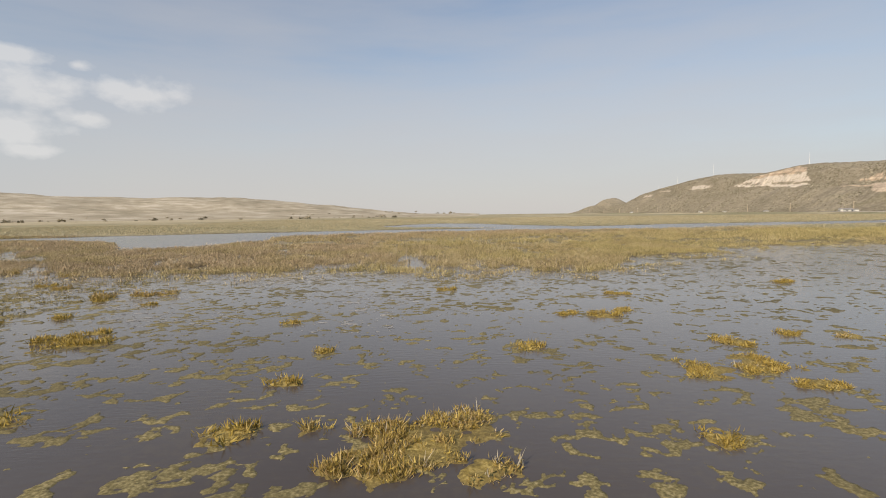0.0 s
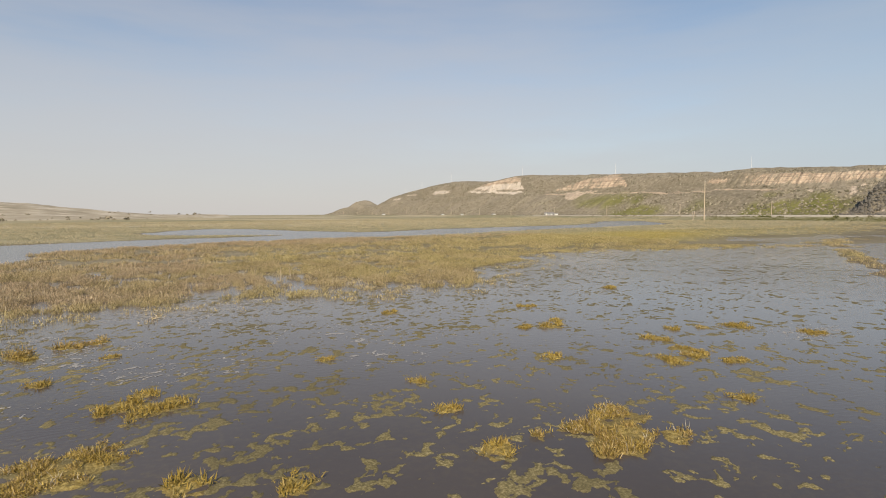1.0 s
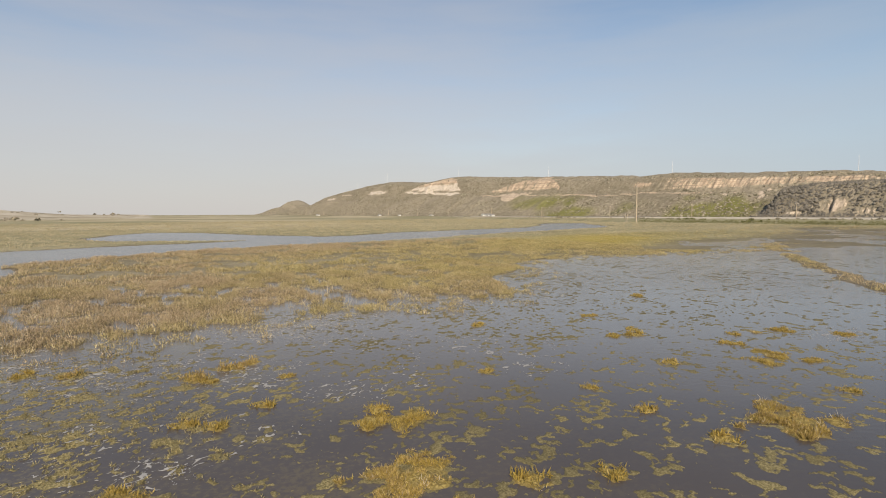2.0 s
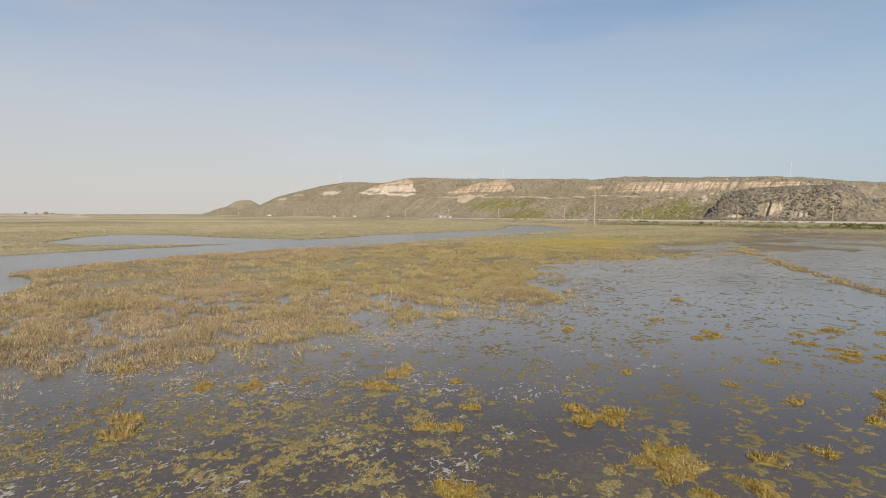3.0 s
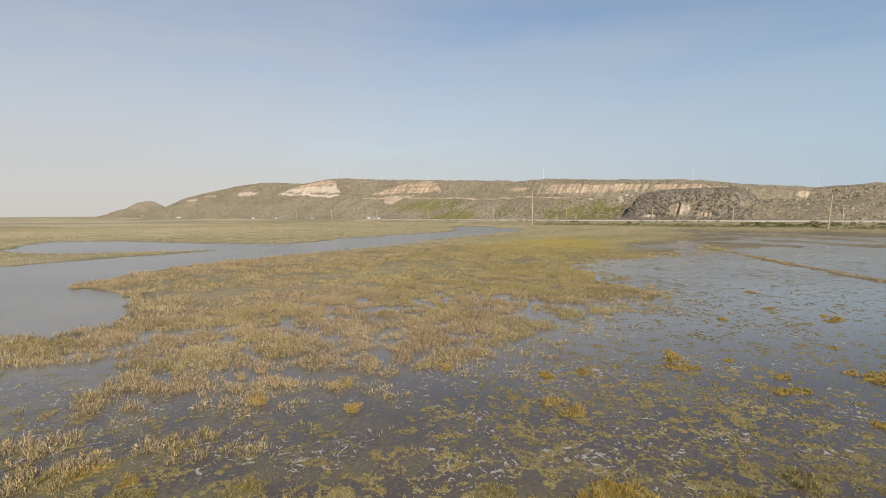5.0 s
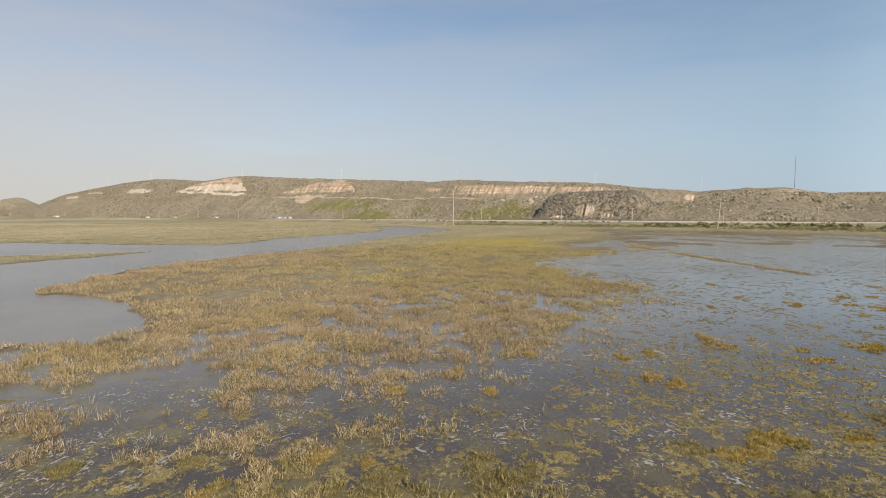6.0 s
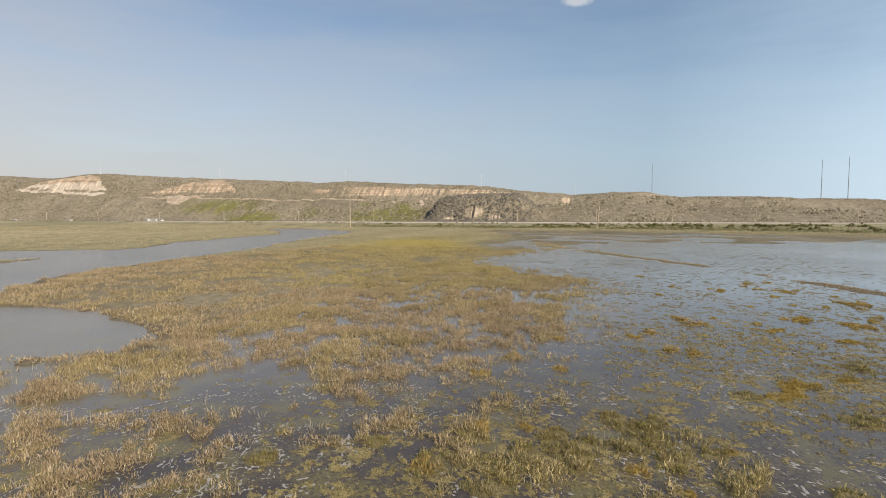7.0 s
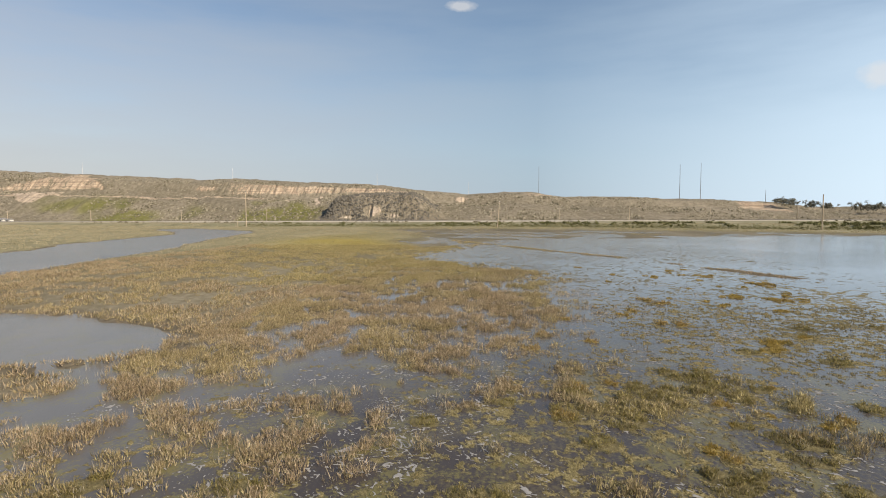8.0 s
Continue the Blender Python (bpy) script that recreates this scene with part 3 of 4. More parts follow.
def low_bushes(name, x, y, z, r, mat, label):
    """Low pointed bushes, far off, each a ragged little tent of leaves."""
    tent = np.array([(0, 0, 0.95)] + [(math.cos(a), math.sin(a), -0.3) for a in np.arange(5) * 1.2566])
    faces = np.array([(0, 1 + k, 1 + (k + 1) % 5) for k in range(5)])
    d = tent[None] * np.array([1, 1, 0.85]) * r[:, None, None] * (0.65 + 0.7 * rng.random((len(x), 6, 1)))
    d[:, 0, :2] += rng.normal(0, 0.3, (len(x), 2)) * r[:, None]
    v = d + np.stack([x, y, z - 0.05], -1)[:, None]
    f = faces[None] + (np.arange(len(x)) * 6)[:, None, None]
    return tagged(mesh_object(name, v.reshape(-1, 3), f.reshape(-1, 3), mat), label, "scrub", kind="stuff")


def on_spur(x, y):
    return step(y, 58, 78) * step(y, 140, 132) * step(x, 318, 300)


def build_scrub():
    """Bushes all over the face of the bluff, denser on its rounded spur and darkened there for its shade."""
    n = 54000
    y = rng.uniform(-330, 1180, n)
    x = rng.uniform(274, 348, n)
    z = hill_height(x, y)
    rock, _ = rock_mask(x, y, z)
    keep = ((rock < 0.35) | (rng.random(n) < 0.10)) & (fbm(x, y, 18.0, 3, 51) > 0.30 + 0.2 * rng.random(n)) & (rng.random(n) > on_spur(x, y) * 0.8)
    x, y, z = x[keep], y[keep], z[keep]
    r = (0.38 + 0.55 * rng.random(len(x)) ** 2) * step(352 - x, -4, 12) * (0.8 + 0.6 * fbm(x, y, 40.0, 2, 52))
    low_bushes("scrub", x, y, z, r, SCRUB, "grey-olive coastal bushes covering the bluff face")
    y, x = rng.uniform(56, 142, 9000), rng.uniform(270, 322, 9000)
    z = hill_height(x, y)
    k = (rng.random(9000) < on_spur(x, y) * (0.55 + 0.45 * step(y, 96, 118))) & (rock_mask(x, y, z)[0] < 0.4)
    low_bushes("spur_scrub", x[k], y[k], z[k], 0.45 + 0.7 * rng.random(k.sum()) ** 2, SHADELEAF, "dense bushes on the bluff's rounded spur, darkened for its shade")


build_scrub()


def build_dunes():
    """The low pale hills across the marsh to the north-west."""
    a = np.radians(np.arange(-4, 120, 0.5))
    d = np.concatenate([np.arange(430, 960, 14.0), np.array([990, 1100, 1300])])
    ga, gd, q = sheet(a, d)
    x, y = -np.sin(ga) * gd, np.cos(ga) * gd
    deg = np.degrees(ga)
    top = np.interp(deg, (-4, 3, 8, 12, 17, 21, 25, 29, 33, 37, 43, 60, 120), (1, 4, 12, 20, 28, 33, 34, 33, 33, 36, 41, 44, 30))
    top = top + (fbm(x, y, 90.0, 4, 61) - 0.5) * 7
    z = 0.5 + top * (0.16 * step(gd, 430, 640) + 0.84 * step(gd, 640, 930)) + (fbm(x, y, 40.0, 4, 62) - 0.5) * 3.5 * step(gd, 470, 650)
    dry = np.clip(0.85 + (fbm(x, y, 120.0, 4, 63) - 0.5) * 1.6, 0, 1)
    ob = mesh_object("dune_hills", np.stack([x, y, z], -1), q[:, ::-1], DUNE, {"dry": dry}, smooth=True)
    tagged(ob, "low tan grassy dune hills with pale sand", "hill", kind="structure")


build_dunes()


# ---- the road at the foot of the bluff ----
def road_x(y):
    return 256 + 3 * np.sin(np.asarray(y) / 260.0) - 20 * step(y, -60, -420)


def strip(name, offs, zs, mat, label, category):
    ys = np.arange(-520, 1180, 6.0)
    x0 = road_x(ys)
    v = np.stack([x0[:, None] + np.array(offs)[None] + (fbm(ys, ys * 0, 9.0, 2, 71)[:, None] - 0.5) * 0.5, np.repeat(ys[:, None], len(offs), 1), np.repeat(np.array(zs)[None], len(ys), 0)], -1)
    i = np.arange(len(ys) * len(offs)).reshape(len(ys), len(offs))
    q = np.stack([i[:-1, :-1], i[:-1, 1:], i[1:, 1:], i[1:, :-1]], -1).reshape(-1, 4)
    return tagged(mesh_object(name, v.reshape(-1, 3), q, mat), label, category, kind="structure")


strip("road", (-4.0, 0, 4.0, 4.6), (1.35, 1.42, 1.35, 0.4), ROAD, "worn grey two-lane road along the bluff", "road")
strip("road_shoulder", (-10.5, -8.0, -5.0, -3.9), (0.2, 0.75, 1.22, 1.30), GRAVEL, "pale gravel road shoulder and embankment", "shoulder")


# ---- poles and masts ----
def utility_pole(x, y, z, tall, r, lean=(0.0, 0.0), arm=True, label="", base_turn=0.0):
    e = new("utility_pole")
    e.location = (x, y, z)
    e.rotation_euler = (radians(lean[0]), radians(lean[1]), base_turn)
    bm = bmesh.new()
    rod(bm, (0, 0, -0.6), (0, 0, tall), r, r * 0.68)
    part("post", bm, WOOD, e)
    if arm:
        bm = bmesh.new()
        box(bm, 0, 0, tall - 0.5, 0.12, 1.9, 0.12, 0.01)
        part("crossarm", bm, WOOD, e)
        for k in (-0.8, -0.3, 0.3, 0.8):
            bm = bmesh.new()
            rod(bm, (0, k, tall - 0.45), (0, k, tall - 0.2), 0.05, 0.035, 6)
            part("insulator", bm, STEEL, e)
    else:
        bm = bmesh.new()
        rod(bm, (0, 0, tall), (0, 0, tall + 0.12), r * 0.72, r * 0.5)
        part("cap", bm, STEEL, e)
    return tagged(e, label or "weathered wooden utility pole beside the road", "pole", group="roadside poles" if arm else "marsh poles")


def build_poles():
    utility_pole(158, 122.7, 0.3, 13.2, 0.2, arm=False, label="tall bare wooden pole at the marsh edge")
    utility_pole(149.7, 24.6, 0.5, 8.6, 0.19, lean=(4.5, -3.0), arm=False, label="leaning bare wooden pole on the grassy levee")
    utility_pole(117, -64, 0.5, 9.2, 0.19, lean=(0, 0.5), arm=False, label="upright wooden pole on the grassy levee")
    first = utility_pole(road_x(0) + 7.5, 399, 0.9, 7.2, 0.2)
    for y in (341, 282, 220.5, 165, 113, 73.5, 30, -8, -46, -88, -131, -176, -222, 460, 522, 585, 650, 715, 785, 860, 940):
        copy_thing(first, pose(float(road_x(y)) + 7.5, y, 0.9, 0, 0, 0))
    for dx, dy, tilt in ((-1.5, 3.0, 6), (-0.5, 4.2, -5)):
        e = new("marsh_stake")
        e.location, e.rotation_euler = (158 + dx, 122.7 + dy, 0.2), (radians(tilt), 0, 0)
        bm = bmesh.new()
        rod(bm, (0, 0, -0.3), (0, 0, 3.0), 0.10, 0.08, 8)
        part("post", bm, WOOD, e)
        bm = bmesh.new()
        rod(bm, (0, 0, 3.0), (0, 0, 3.08), 0.085, 0.05, 8)
        part("cap", bm, STEEL, e)
        tagged(e, "short slanting wooden stake beside the tall pole", "stake", group="marsh stakes")


build_poles()


def mast(y, tall, r, mat, label):
    x = 352.0
    z = float(hill_height(np.array([x]), np.array([float(y)]))[0]) - 0.4
    e = new("radio_mast")
    e.location = (x, y, z)
    bm = bmesh.new()
    rod(bm, (0, 0, 0), (0, 0, 0.5), r * 3, r * 3, 8)
    part("footing", bm, STEEL, e)
    for k in range(4):
        bm = bmesh.new()
        rod(bm, (0, 0, tall * k / 4 + 0.3 * (k == 0)), (0, 0, tall * (k + 1) / 4), r * (1 - 0.12 * k), r * (1 - 0.12 * (k + 1)), 8)
        part("section", bm, mat, e)
    bm = bmesh.new()
    rod(bm, (0, 0, tall), (0, 0, tall + 0.7), 0.08, 0.03, 6)
    part("tip_rod", bm, mat, e)
    tagged(e, label, "mast", group="masts on the bluff")


for y, tall, r, dark in ((790, 12, 0.17, 0), (686, 15, 0.17, 0), (507, 11, 0.15, 0), (361, 9.5, 0.14, 0), (233, 8.5, 0.13, 0), (118, 9, 0.14, 0), (49, 8.5, 0.14, 0),
                         (-2, 19.5, 0.17, 1), (-100, 24, 0.22, 1), (-114, 25.5, 0.22, 1), (-157, 8, 0.2, 1), (860, 8, 0.2, 0)):
    mast(y, tall, r, DARKSTEEL if dark else STEEL, "slender dark steel mast on the bluff top" if dark else "slim pale metal mast on the bluff top")


# ---- floating algae ----
def contour(xs, ys, f, tops, rise, base=-0.006, cap=0.03):
    """Triangles of the sheet where f > 0, clipped along the line f = 0: uneven, low domed mats. Gives points, faces, tints and the cell of each face."""
    gx, gy = np.meshgrid(xs, ys)
    ny, nx = f.shape
    i = np.arange(ny * nx).reshape(ny, nx)
    a, b, c, d = i[:-1, :-1].ravel(), i[:-1, 1:].ravel(), i[1:, 1:].ravel(), i[1:, :-1].ravel()
    tri = np.concatenate([np.stack([a, b, c], -1), np.stack([a, c, d], -1)])
    cell = np.concatenate([np.arange(len(a))] * 2)
    P = np.stack([gx.ravel(), gy.ravel(), f.ravel()], -1)
    v, cells = [], []
    for k in (1, 2, 3):
        t = tri[(P[tri][:, :, 2] > 0).sum(1) == k]
        ce = cell[(P[tri][:, :, 2] > 0).sum(1) == k]
        if not len(t):
            continue
        order = np.argsort(-(P[t][:, :, 2]), axis=1, kind="stable")
        flip = ((order[:, 1] - order[:, 0]) % 3) == 2
        q = np.take_along_axis(P[t], order[:, :, None], 1)

        def cut(m, n):
            w = (m[:, 2] / (m[:, 2] - n[:, 2]))[:, None]
            return m + (n - m) * w

        if k == 1:
            made = [np.stack([q[:, 0], cut(q[:, 0], q[:, 1]), cut(q[:, 0], q[:, 2])], 1)]
        elif k == 2:
            e, g = cut(q[:, 1], q[:, 2]), cut(q[:, 0], q[:, 2])
            made = [np.stack([q[:, 0], q[:, 1], e], 1), np.stack([q[:, 0], e, g], 1)]
        else:
            made = [q]
        for m in made:
            m = np.where(flip[:, None, None], m[:, ::-1], m)
            v.append(m)
            cells.append(ce)
    v, cells = np.concatenate(v), np.concatenate(cells)
    m = v[:, :, 2]
    tint = np.clip(m / tops, 0, 1)
    pts = np.stack([v[:, :, 0], v[:, :, 1], base + np.minimum(m * rise, cap)], -1)
    return pts.reshape(-1, 3), np.arange(len(pts) * 3).reshape(-1, 3), tint.ravel(), cells


def sprigs(x, y, z, count, tall, spread, size, tint, seed, slim=0.16, rise=0.7):
    """Short fleshy twigs that fill a low mound at each place."""
    g = np.random.default_rng(seed)
    n = len(x) * count
    rep = lambda a: np.repeat(np.broadcast_to(np.asarray(a, float), (len(x),)), count)
    d = g.normal(0, 1, (n, 3))
    d /= np.linalg.norm(d, axis=1, keepdims=True)
    r = g.random(n) ** 0.4
    c = np.stack([rep(x) + d[:, 0] * r * rep(spread), rep(y) + d[:, 1] * r * rep(spread), rep(z) + np.abs(d[:, 2]) * r * rep(tall)], -1)
    way = d + g.normal(0, 0.6, (n, 3)) + (0, 0, rise)
    way /= np.linalg.norm(way, axis=1, keepdims=True)
    side = np.cross(way, g.normal(0, 1, (n, 3)))
    side /= np.linalg.norm(side, axis=1, keepdims=True) + 1e-9
    s = (size * g.uniform(0.6, 1.4, n))[:, None]
    v = np.stack([c - side * s * slim, c + side * s * slim, c + way * s], 1)
    return v.reshape(-1, 3), np.arange(n * 3).reshape(-1, 3), np.repeat(np.clip(rep(tint) + g.normal(0, 0.15, n) + 0.55 * (np.abs(d[:, 2]) * r < 0.28), 0, 1), 3)


def cover(x, y):
    """The share of the water's face that the floating growth takes."""
    fine = step(x, -2.0, -9) * step(y - 7 * step(x, -18, -24), 19, 14) * step(x, -36, -30)
    west = step(x, -15, -21) * step(y, 11, 15)
    away = step(y, 8, 12) * step(x, -9, -4)
    s = 0.14 - 0.05 * step(x, 6, 14) + 0.04 * away + 0.33 * fine + 0.08 * west * (1 - fine) + 0.04 * step(x, 8, 20) * (1 - away)
    west_end = np.interp(y, (2, 6.5, 8, 14, 15.5, 24, 32), (-19.5, -20, -24, -24, -31, -32, -34))
    return s * (1 - 0.7 * step(x, 36, 60)) * step(-y, 9, -2) * step(x, west_end + 0.2, west_end + 3.5)


def mat_field(x, y):
    """How far the floating growth stands over the water's skin: above 0 it shows."""
    wx, wy = x + (fbm(x, y, 0.22, 3, 87) - 0.5) * 0.26, y + (fbm(x, y, 0.22, 3, 88) - 0.5) * 0.26
    lobed = 0.56 * fbm(wx, wy, 0.28, 2, 81, 0.5) + 0.44 * fbm(wx, wy, 0.085, 2, 85, 0.6)
    frilled = 0.34 * fbm(wx, wy, 0.26, 2, 82, 0.5) + 0.38 * fbm(wx, wy, 0.075, 2, 83, 0.6) + 0.28 * (0.70 - 1.1 * np.abs(fbm(wx, wy, 0.10, 2, 89) - 0.5))
    small = step(x, 12, 20)
    flecks = 0.35 * fbm(x, y, 0.5, 2, 80) + 0.65 * (fbm(x, y * 1.2, 0.12, 2, 79) * (1 - small) + fbm(x, y * 1.2, 0.15, 2, 77) * small)
    out, fine = step(y, 8, 11.5), step(x, -4, -9)
    f = (lobed * (1 - out) + flecks * out) * (1 - fine) + (0.35 * lobed + 0.65 * frilled) * fine
    clusters = (fbm(x, y, 0.9, 2, 84) - 0.5) * 0.05 + (fbm(x, y, 4.5, 2, 78) - 0.5) * 0.07
    share = np.clip(cover(x, y), 0.001, 0.6)
    rise = np.interp(share, (0.001, 0.02, 0.05, 0.10, 0.20, 0.30, 0.40, 0.50, 0.60), (4.0, 2.05, 1.64, 1.28, 0.84, 0.52, 0.25, 0.0, -0.25))
    return f + clusters - (0.5 + 0.018 * fine) - 0.088 * rise


def weld(v):
    """Joins equal points; gives the points, the triangles and the patch that each triangle belongs to."""
    _, first, idx = np.unique(np.round(v * (2000, 2000, 0)).astype(np.int64) @ np.array([1, 4000037, 0]), return_index=True, return_inverse=True)
    tri = idx.reshape(-1, 3)
    lab = np.arange(len(first))
    while True:
        low = lab[tri].min(1)
        new_lab = lab.copy()
        for k in range(3):
            np.minimum.at(new_lab, tri[:, k], low)
        new_lab = new_lab[new_lab]
        if (new_lab == lab).all():
            return first, tri, lab[tri[:, 0]]
        lab = new_lab


def build_mats():
    rest_v, rest_t = [], []

    def field(x0, x1, y0, y1, cell, singles):
        xs, ys = np.arange(x0, x1 + cell / 2, cell), np.arange(y0, y1 + cell / 2, cell)
        gx, gy = np.meshgrid(xs, ys)
        f = mat_field(gx, gy)
        f = np.where(height(gx, gy) > -0.002, -0.05, f)
        v, faces, tint, cells = contour(xs, ys, f, 0.06, 0.22, base=-0.003, cap=0.010)
        tint = tint * np.clip(0.1 + 1.4 * fbm(v[:, 0], v[:, 1], 1.7, 3, 86), 0, 1) * (0.74 + 0.22 * step(v[:, 0], -6, -10) - 0.34 * step(np.hypot(v[:, 0] - 1, v[:, 1] - 4) * step(v[:, 0], -9, -4), 4, 12))
        alone = np.zeros(len(faces), bool)
        if singles:
            first, tri, patch = weld(v)
            size = np.bincount(patch)
            for k in [k for k in np.argsort(-size)[:singles] if size[k] >= 14]:
                pick = patch == k
                alone |= pick
                used, local = np.unique(tri[pick], return_inverse=True)
                vv = v[first[used]]
                o = vv.mean(0) * (1, 1, 0)
                ob = mesh_object("algae_mat", vv - o, local.reshape(-1, 3), ALGAE, {"tint": tint[first[used]]})
                ob.location = o
                big = size[k] * cell * cell / 2
                tagged(ob, "broad ragged olive-yellow algae mat floating on water" if big > 0.25 else "small olive-yellow algae mat floating on still water", "algae mat", group="floating algae mats")
        rest_v.append(v.reshape(-1, 3, 3)[~alone].reshape(-1, 3))
        rest_t.append(tint.reshape(-1, 3)[~alone].ravel())

    field(-10, 9, 2.4, 9.5, 0.032, 290)
    field(-24, -10, 6.5, 15, 0.032, 0)
    field(-31, -15, 15, 24, 0.040, 0)
    field(-15, -10, 15, 24, 0.045, 0)
    field(-34, -10, 24, 32, 0.055, 0)
    field(-20, -10, 2.4, 6.5, 0.05, 0)
    field(-10, 9, 9.5, 21, 0.06, 0)
    field(9, 26, -8, 30, 0.09, 0)
    field(26, 62, -14, 40, 0.21, 0)
    field(-20, 9, -12, 2.4, 0.2, 0)
    # knots of weed that stand a little over the mats
    g = np.random.default_rng(91)
    x, y = g.uniform(-30, -9, 60000), g.uniform(4, 24, 60000)
    k = (mat_field(x, y) > 0.012) & (height(x, y) < -0.002) & (cover(x, y) > 0.22)
    x, y = x[k][:16000], y[k][:16000]
    kv, kf, kt = sprigs(x, y, 0.0, 6, 0.020, 0.050, 0.042, 0.45 + 0.6 * fbm(x, y, 1.2, 3, 92), 93)
    tagged(mesh_object("algae_knots", kv, kf, ALGAE, {"tint": kt}), "small knots of olive weed on the floating mats", "algae", kind="stuff")
    v, t = np.concatenate(rest_v), np.concatenate(rest_t)
    ob = mesh_object("algae_scatter", v, np.arange(len(v)).reshape(-1, 3), ALGAE, {"tint": t})
    tagged(ob, "countless small olive algae patches floating on the lagoon", "algae", kind="stuff")


build_mats()


def build_foam():
    """Wisps of pale dried foam that drift between the plants."""
    vs = []
    spots = ((-5.0, 17.9, 2.6), (-3.6, 18.2, 1.6), (-13.7, 18.7, 1.2), (-10.9, 14.6, 1.4), (-13.8, 11.0, 0.9), (-10.3, 9.0, 0.8), (-12.9, 15.7, 0.9), (-9.4, 15.0, 1.3), (-20.7, 18.1, 0.9), (-19.7, 16.8, 1.1),
             (-20.1, 17.3, 0.8), (-19.2, 21.1, 0.9), (-7.8, 13.8, 1.3), (-4.5, 18.2, 1.6), (-25.1, 24.4, 1.0), (-26.3, 23.9, 1.0), (-27.7, 24.3, 0.8), (-27.3, 23.8, 0.7), (-12.0, 16.7, 1.2), (-6.0, 17.3, 2.0),
             (8.5, 7.0, 1.2), (-16.5, 13.2, 1.0), (-23.0, 21.5, 1.0), (2.0, 18.8, 1.6))

    def curls(x0, x1, y0, y1, cell, strength):
        xs, ys = np.arange(x0, x1, cell), np.arange(y0, y1, cell)
        gx, gy = np.meshgrid(xs, ys)
        g = strength(gx, gy)
        wx, wy = gx + (fbm(gx, gy, 0.4, 2, 97) - 0.5) * 0.4, gy + (fbm(gx, gy, 0.4, 2, 98) - 0.5) * 0.4
        f = 0.023 * g - np.minimum(np.abs(fbm(wx, wy * 1.3, 0.17, 2, 90, 0.4) - 0.5), np.abs(fbm(wx, wy * 1.2, 0.22, 2, 93, 0.4) - 0.5))
        f = np.where((g <= 0) | (height(gx, gy) > 0.003), -0.05, f)
        if (f > 0).any():
            vs.append(contour(xs, ys, f, 0.05, 0.35, base=0.004, cap=0.010)[0])

    for x, y, r in spots:
        curls(x - 1.8 * r, x + 1.8 * r, y - 1.3 * r, y + 1.3 * r, 0.024,
              lambda gx, gy: np.clip(1.7 * np.exp(-((gx - x) / (1.3 * r)) ** 2 - ((gy - y) / (0.9 * r)) ** 2) - 1.4 * fbm(gx, gy, 0.7, 3, 96, 0.6) + 0.2, 0, 0.85))
    for x0, x1, y0, y1, cell in ((-31, -14, 12, 32, 0.042), (-14, 2, 9, 19, 0.055), (-24, -14, 6, 12, 0.05)):
        curls(x0, x1, y0, y1, cell, lambda gx, gy: np.clip((fbm(gx, gy, 1.6, 4, 100, 0.6) - 0.425) * 4.8, 0, 0.85))
    v = np.concatenate(vs)
    tagged(mesh_object("foam_wisps", v, np.arange(len(v)).reshape(-1, 3), FOAM), "thin whitish foam wisps on the shallow water", "foam", kind="stuff")


build_foam()


# ---- plants ----
def blades(x, y, z, count, tall, spread, wide, lean, tint, seed, simple=False):
    """Upright stems in tufts at the given places: arrays of points, triangles and tints."""
    g = np.random.default_rng(seed)
    n = len(x) * count
    rep = lambda a: np.repeat(np.broadcast_to(np.asarray(a, float), (len(x),)), count)
    ang, off = g.uniform(0, 2 * np.pi, n), np.sqrt(g.random(n)) * rep(spread)
    bx, by = rep(x) + np.cos(ang) * off, rep(y) + np.sin(ang) * off
    h = rep(tall) * g.uniform(0.45, 1.1, n) * (1 - 0.35 * (off / rep(spread)) ** 2)
    la, ll = ang + g.normal(0, 0.9, n), g.uniform(0.1, 1.0, n) * lean
    tx, ty = bx + np.cos(la) * h * ll, by + np.sin(la) * h * ll
    w, wa = rep(wide) * g.uniform(0.6, 1.3, n), g.uniform(0, np.pi, n)
    dx, dy = np.cos(wa) * w / 2, np.sin(wa) * w / 2
    z0 = rep(z) - 0.03
    tt = np.clip(rep(tint) + g.normal(0, 0.12, n), 0, 1)
    if simple:
        v = np.stack([np.stack([bx - dx, by - dy, z0], -1), np.stack([bx + dx, by + dy, z0], -1), np.stack([tx, ty, z0 + h], -1)], 1)
        return v.reshape(-1, 3), np.arange(n * 3).reshape(-1, 3), np.repeat(tt, 3)
    mx, my, mz = bx * 0.6 + tx * 0.4 + np.cos(la) * 0.02, by * 0.6 + ty * 0.4, z0 + h * 0.55
    v = np.stack([np.stack([bx - dx * 0.7, by - dy * 0.7, z0], -1), np.stack([bx + dx * 0.7, by + dy * 0.7, z0], -1),
                  np.stack([mx + dx, my + dy, mz], -1), np.stack([mx - dx, my - dy, mz], -1), np.stack([tx, ty, z0 + h], -1)], 1)
    f = np.array([(0, 1, 2), (0, 2, 3), (3, 2, 4)])[None] + (np.arange(n) * 5)[:, None, None]
    return v.reshape(-1, 3), f.reshape(-1, 3), np.repeat(tt, 5)


def growth_tint(x, y):
    t = step(fbm(x, y, 3.2, 4, 101), 0.44, 0.64) * 0.45
    return np.clip(t * step(y, 70, 30) + 1.0 * np.clip(yellow_zone(x, y), 0, 1) + 0.45 * step(fbm(x, y, 24.0, 2, 102) + step(x, 0, 40) * 0.25, 0.62, 0.85), 0, 1)


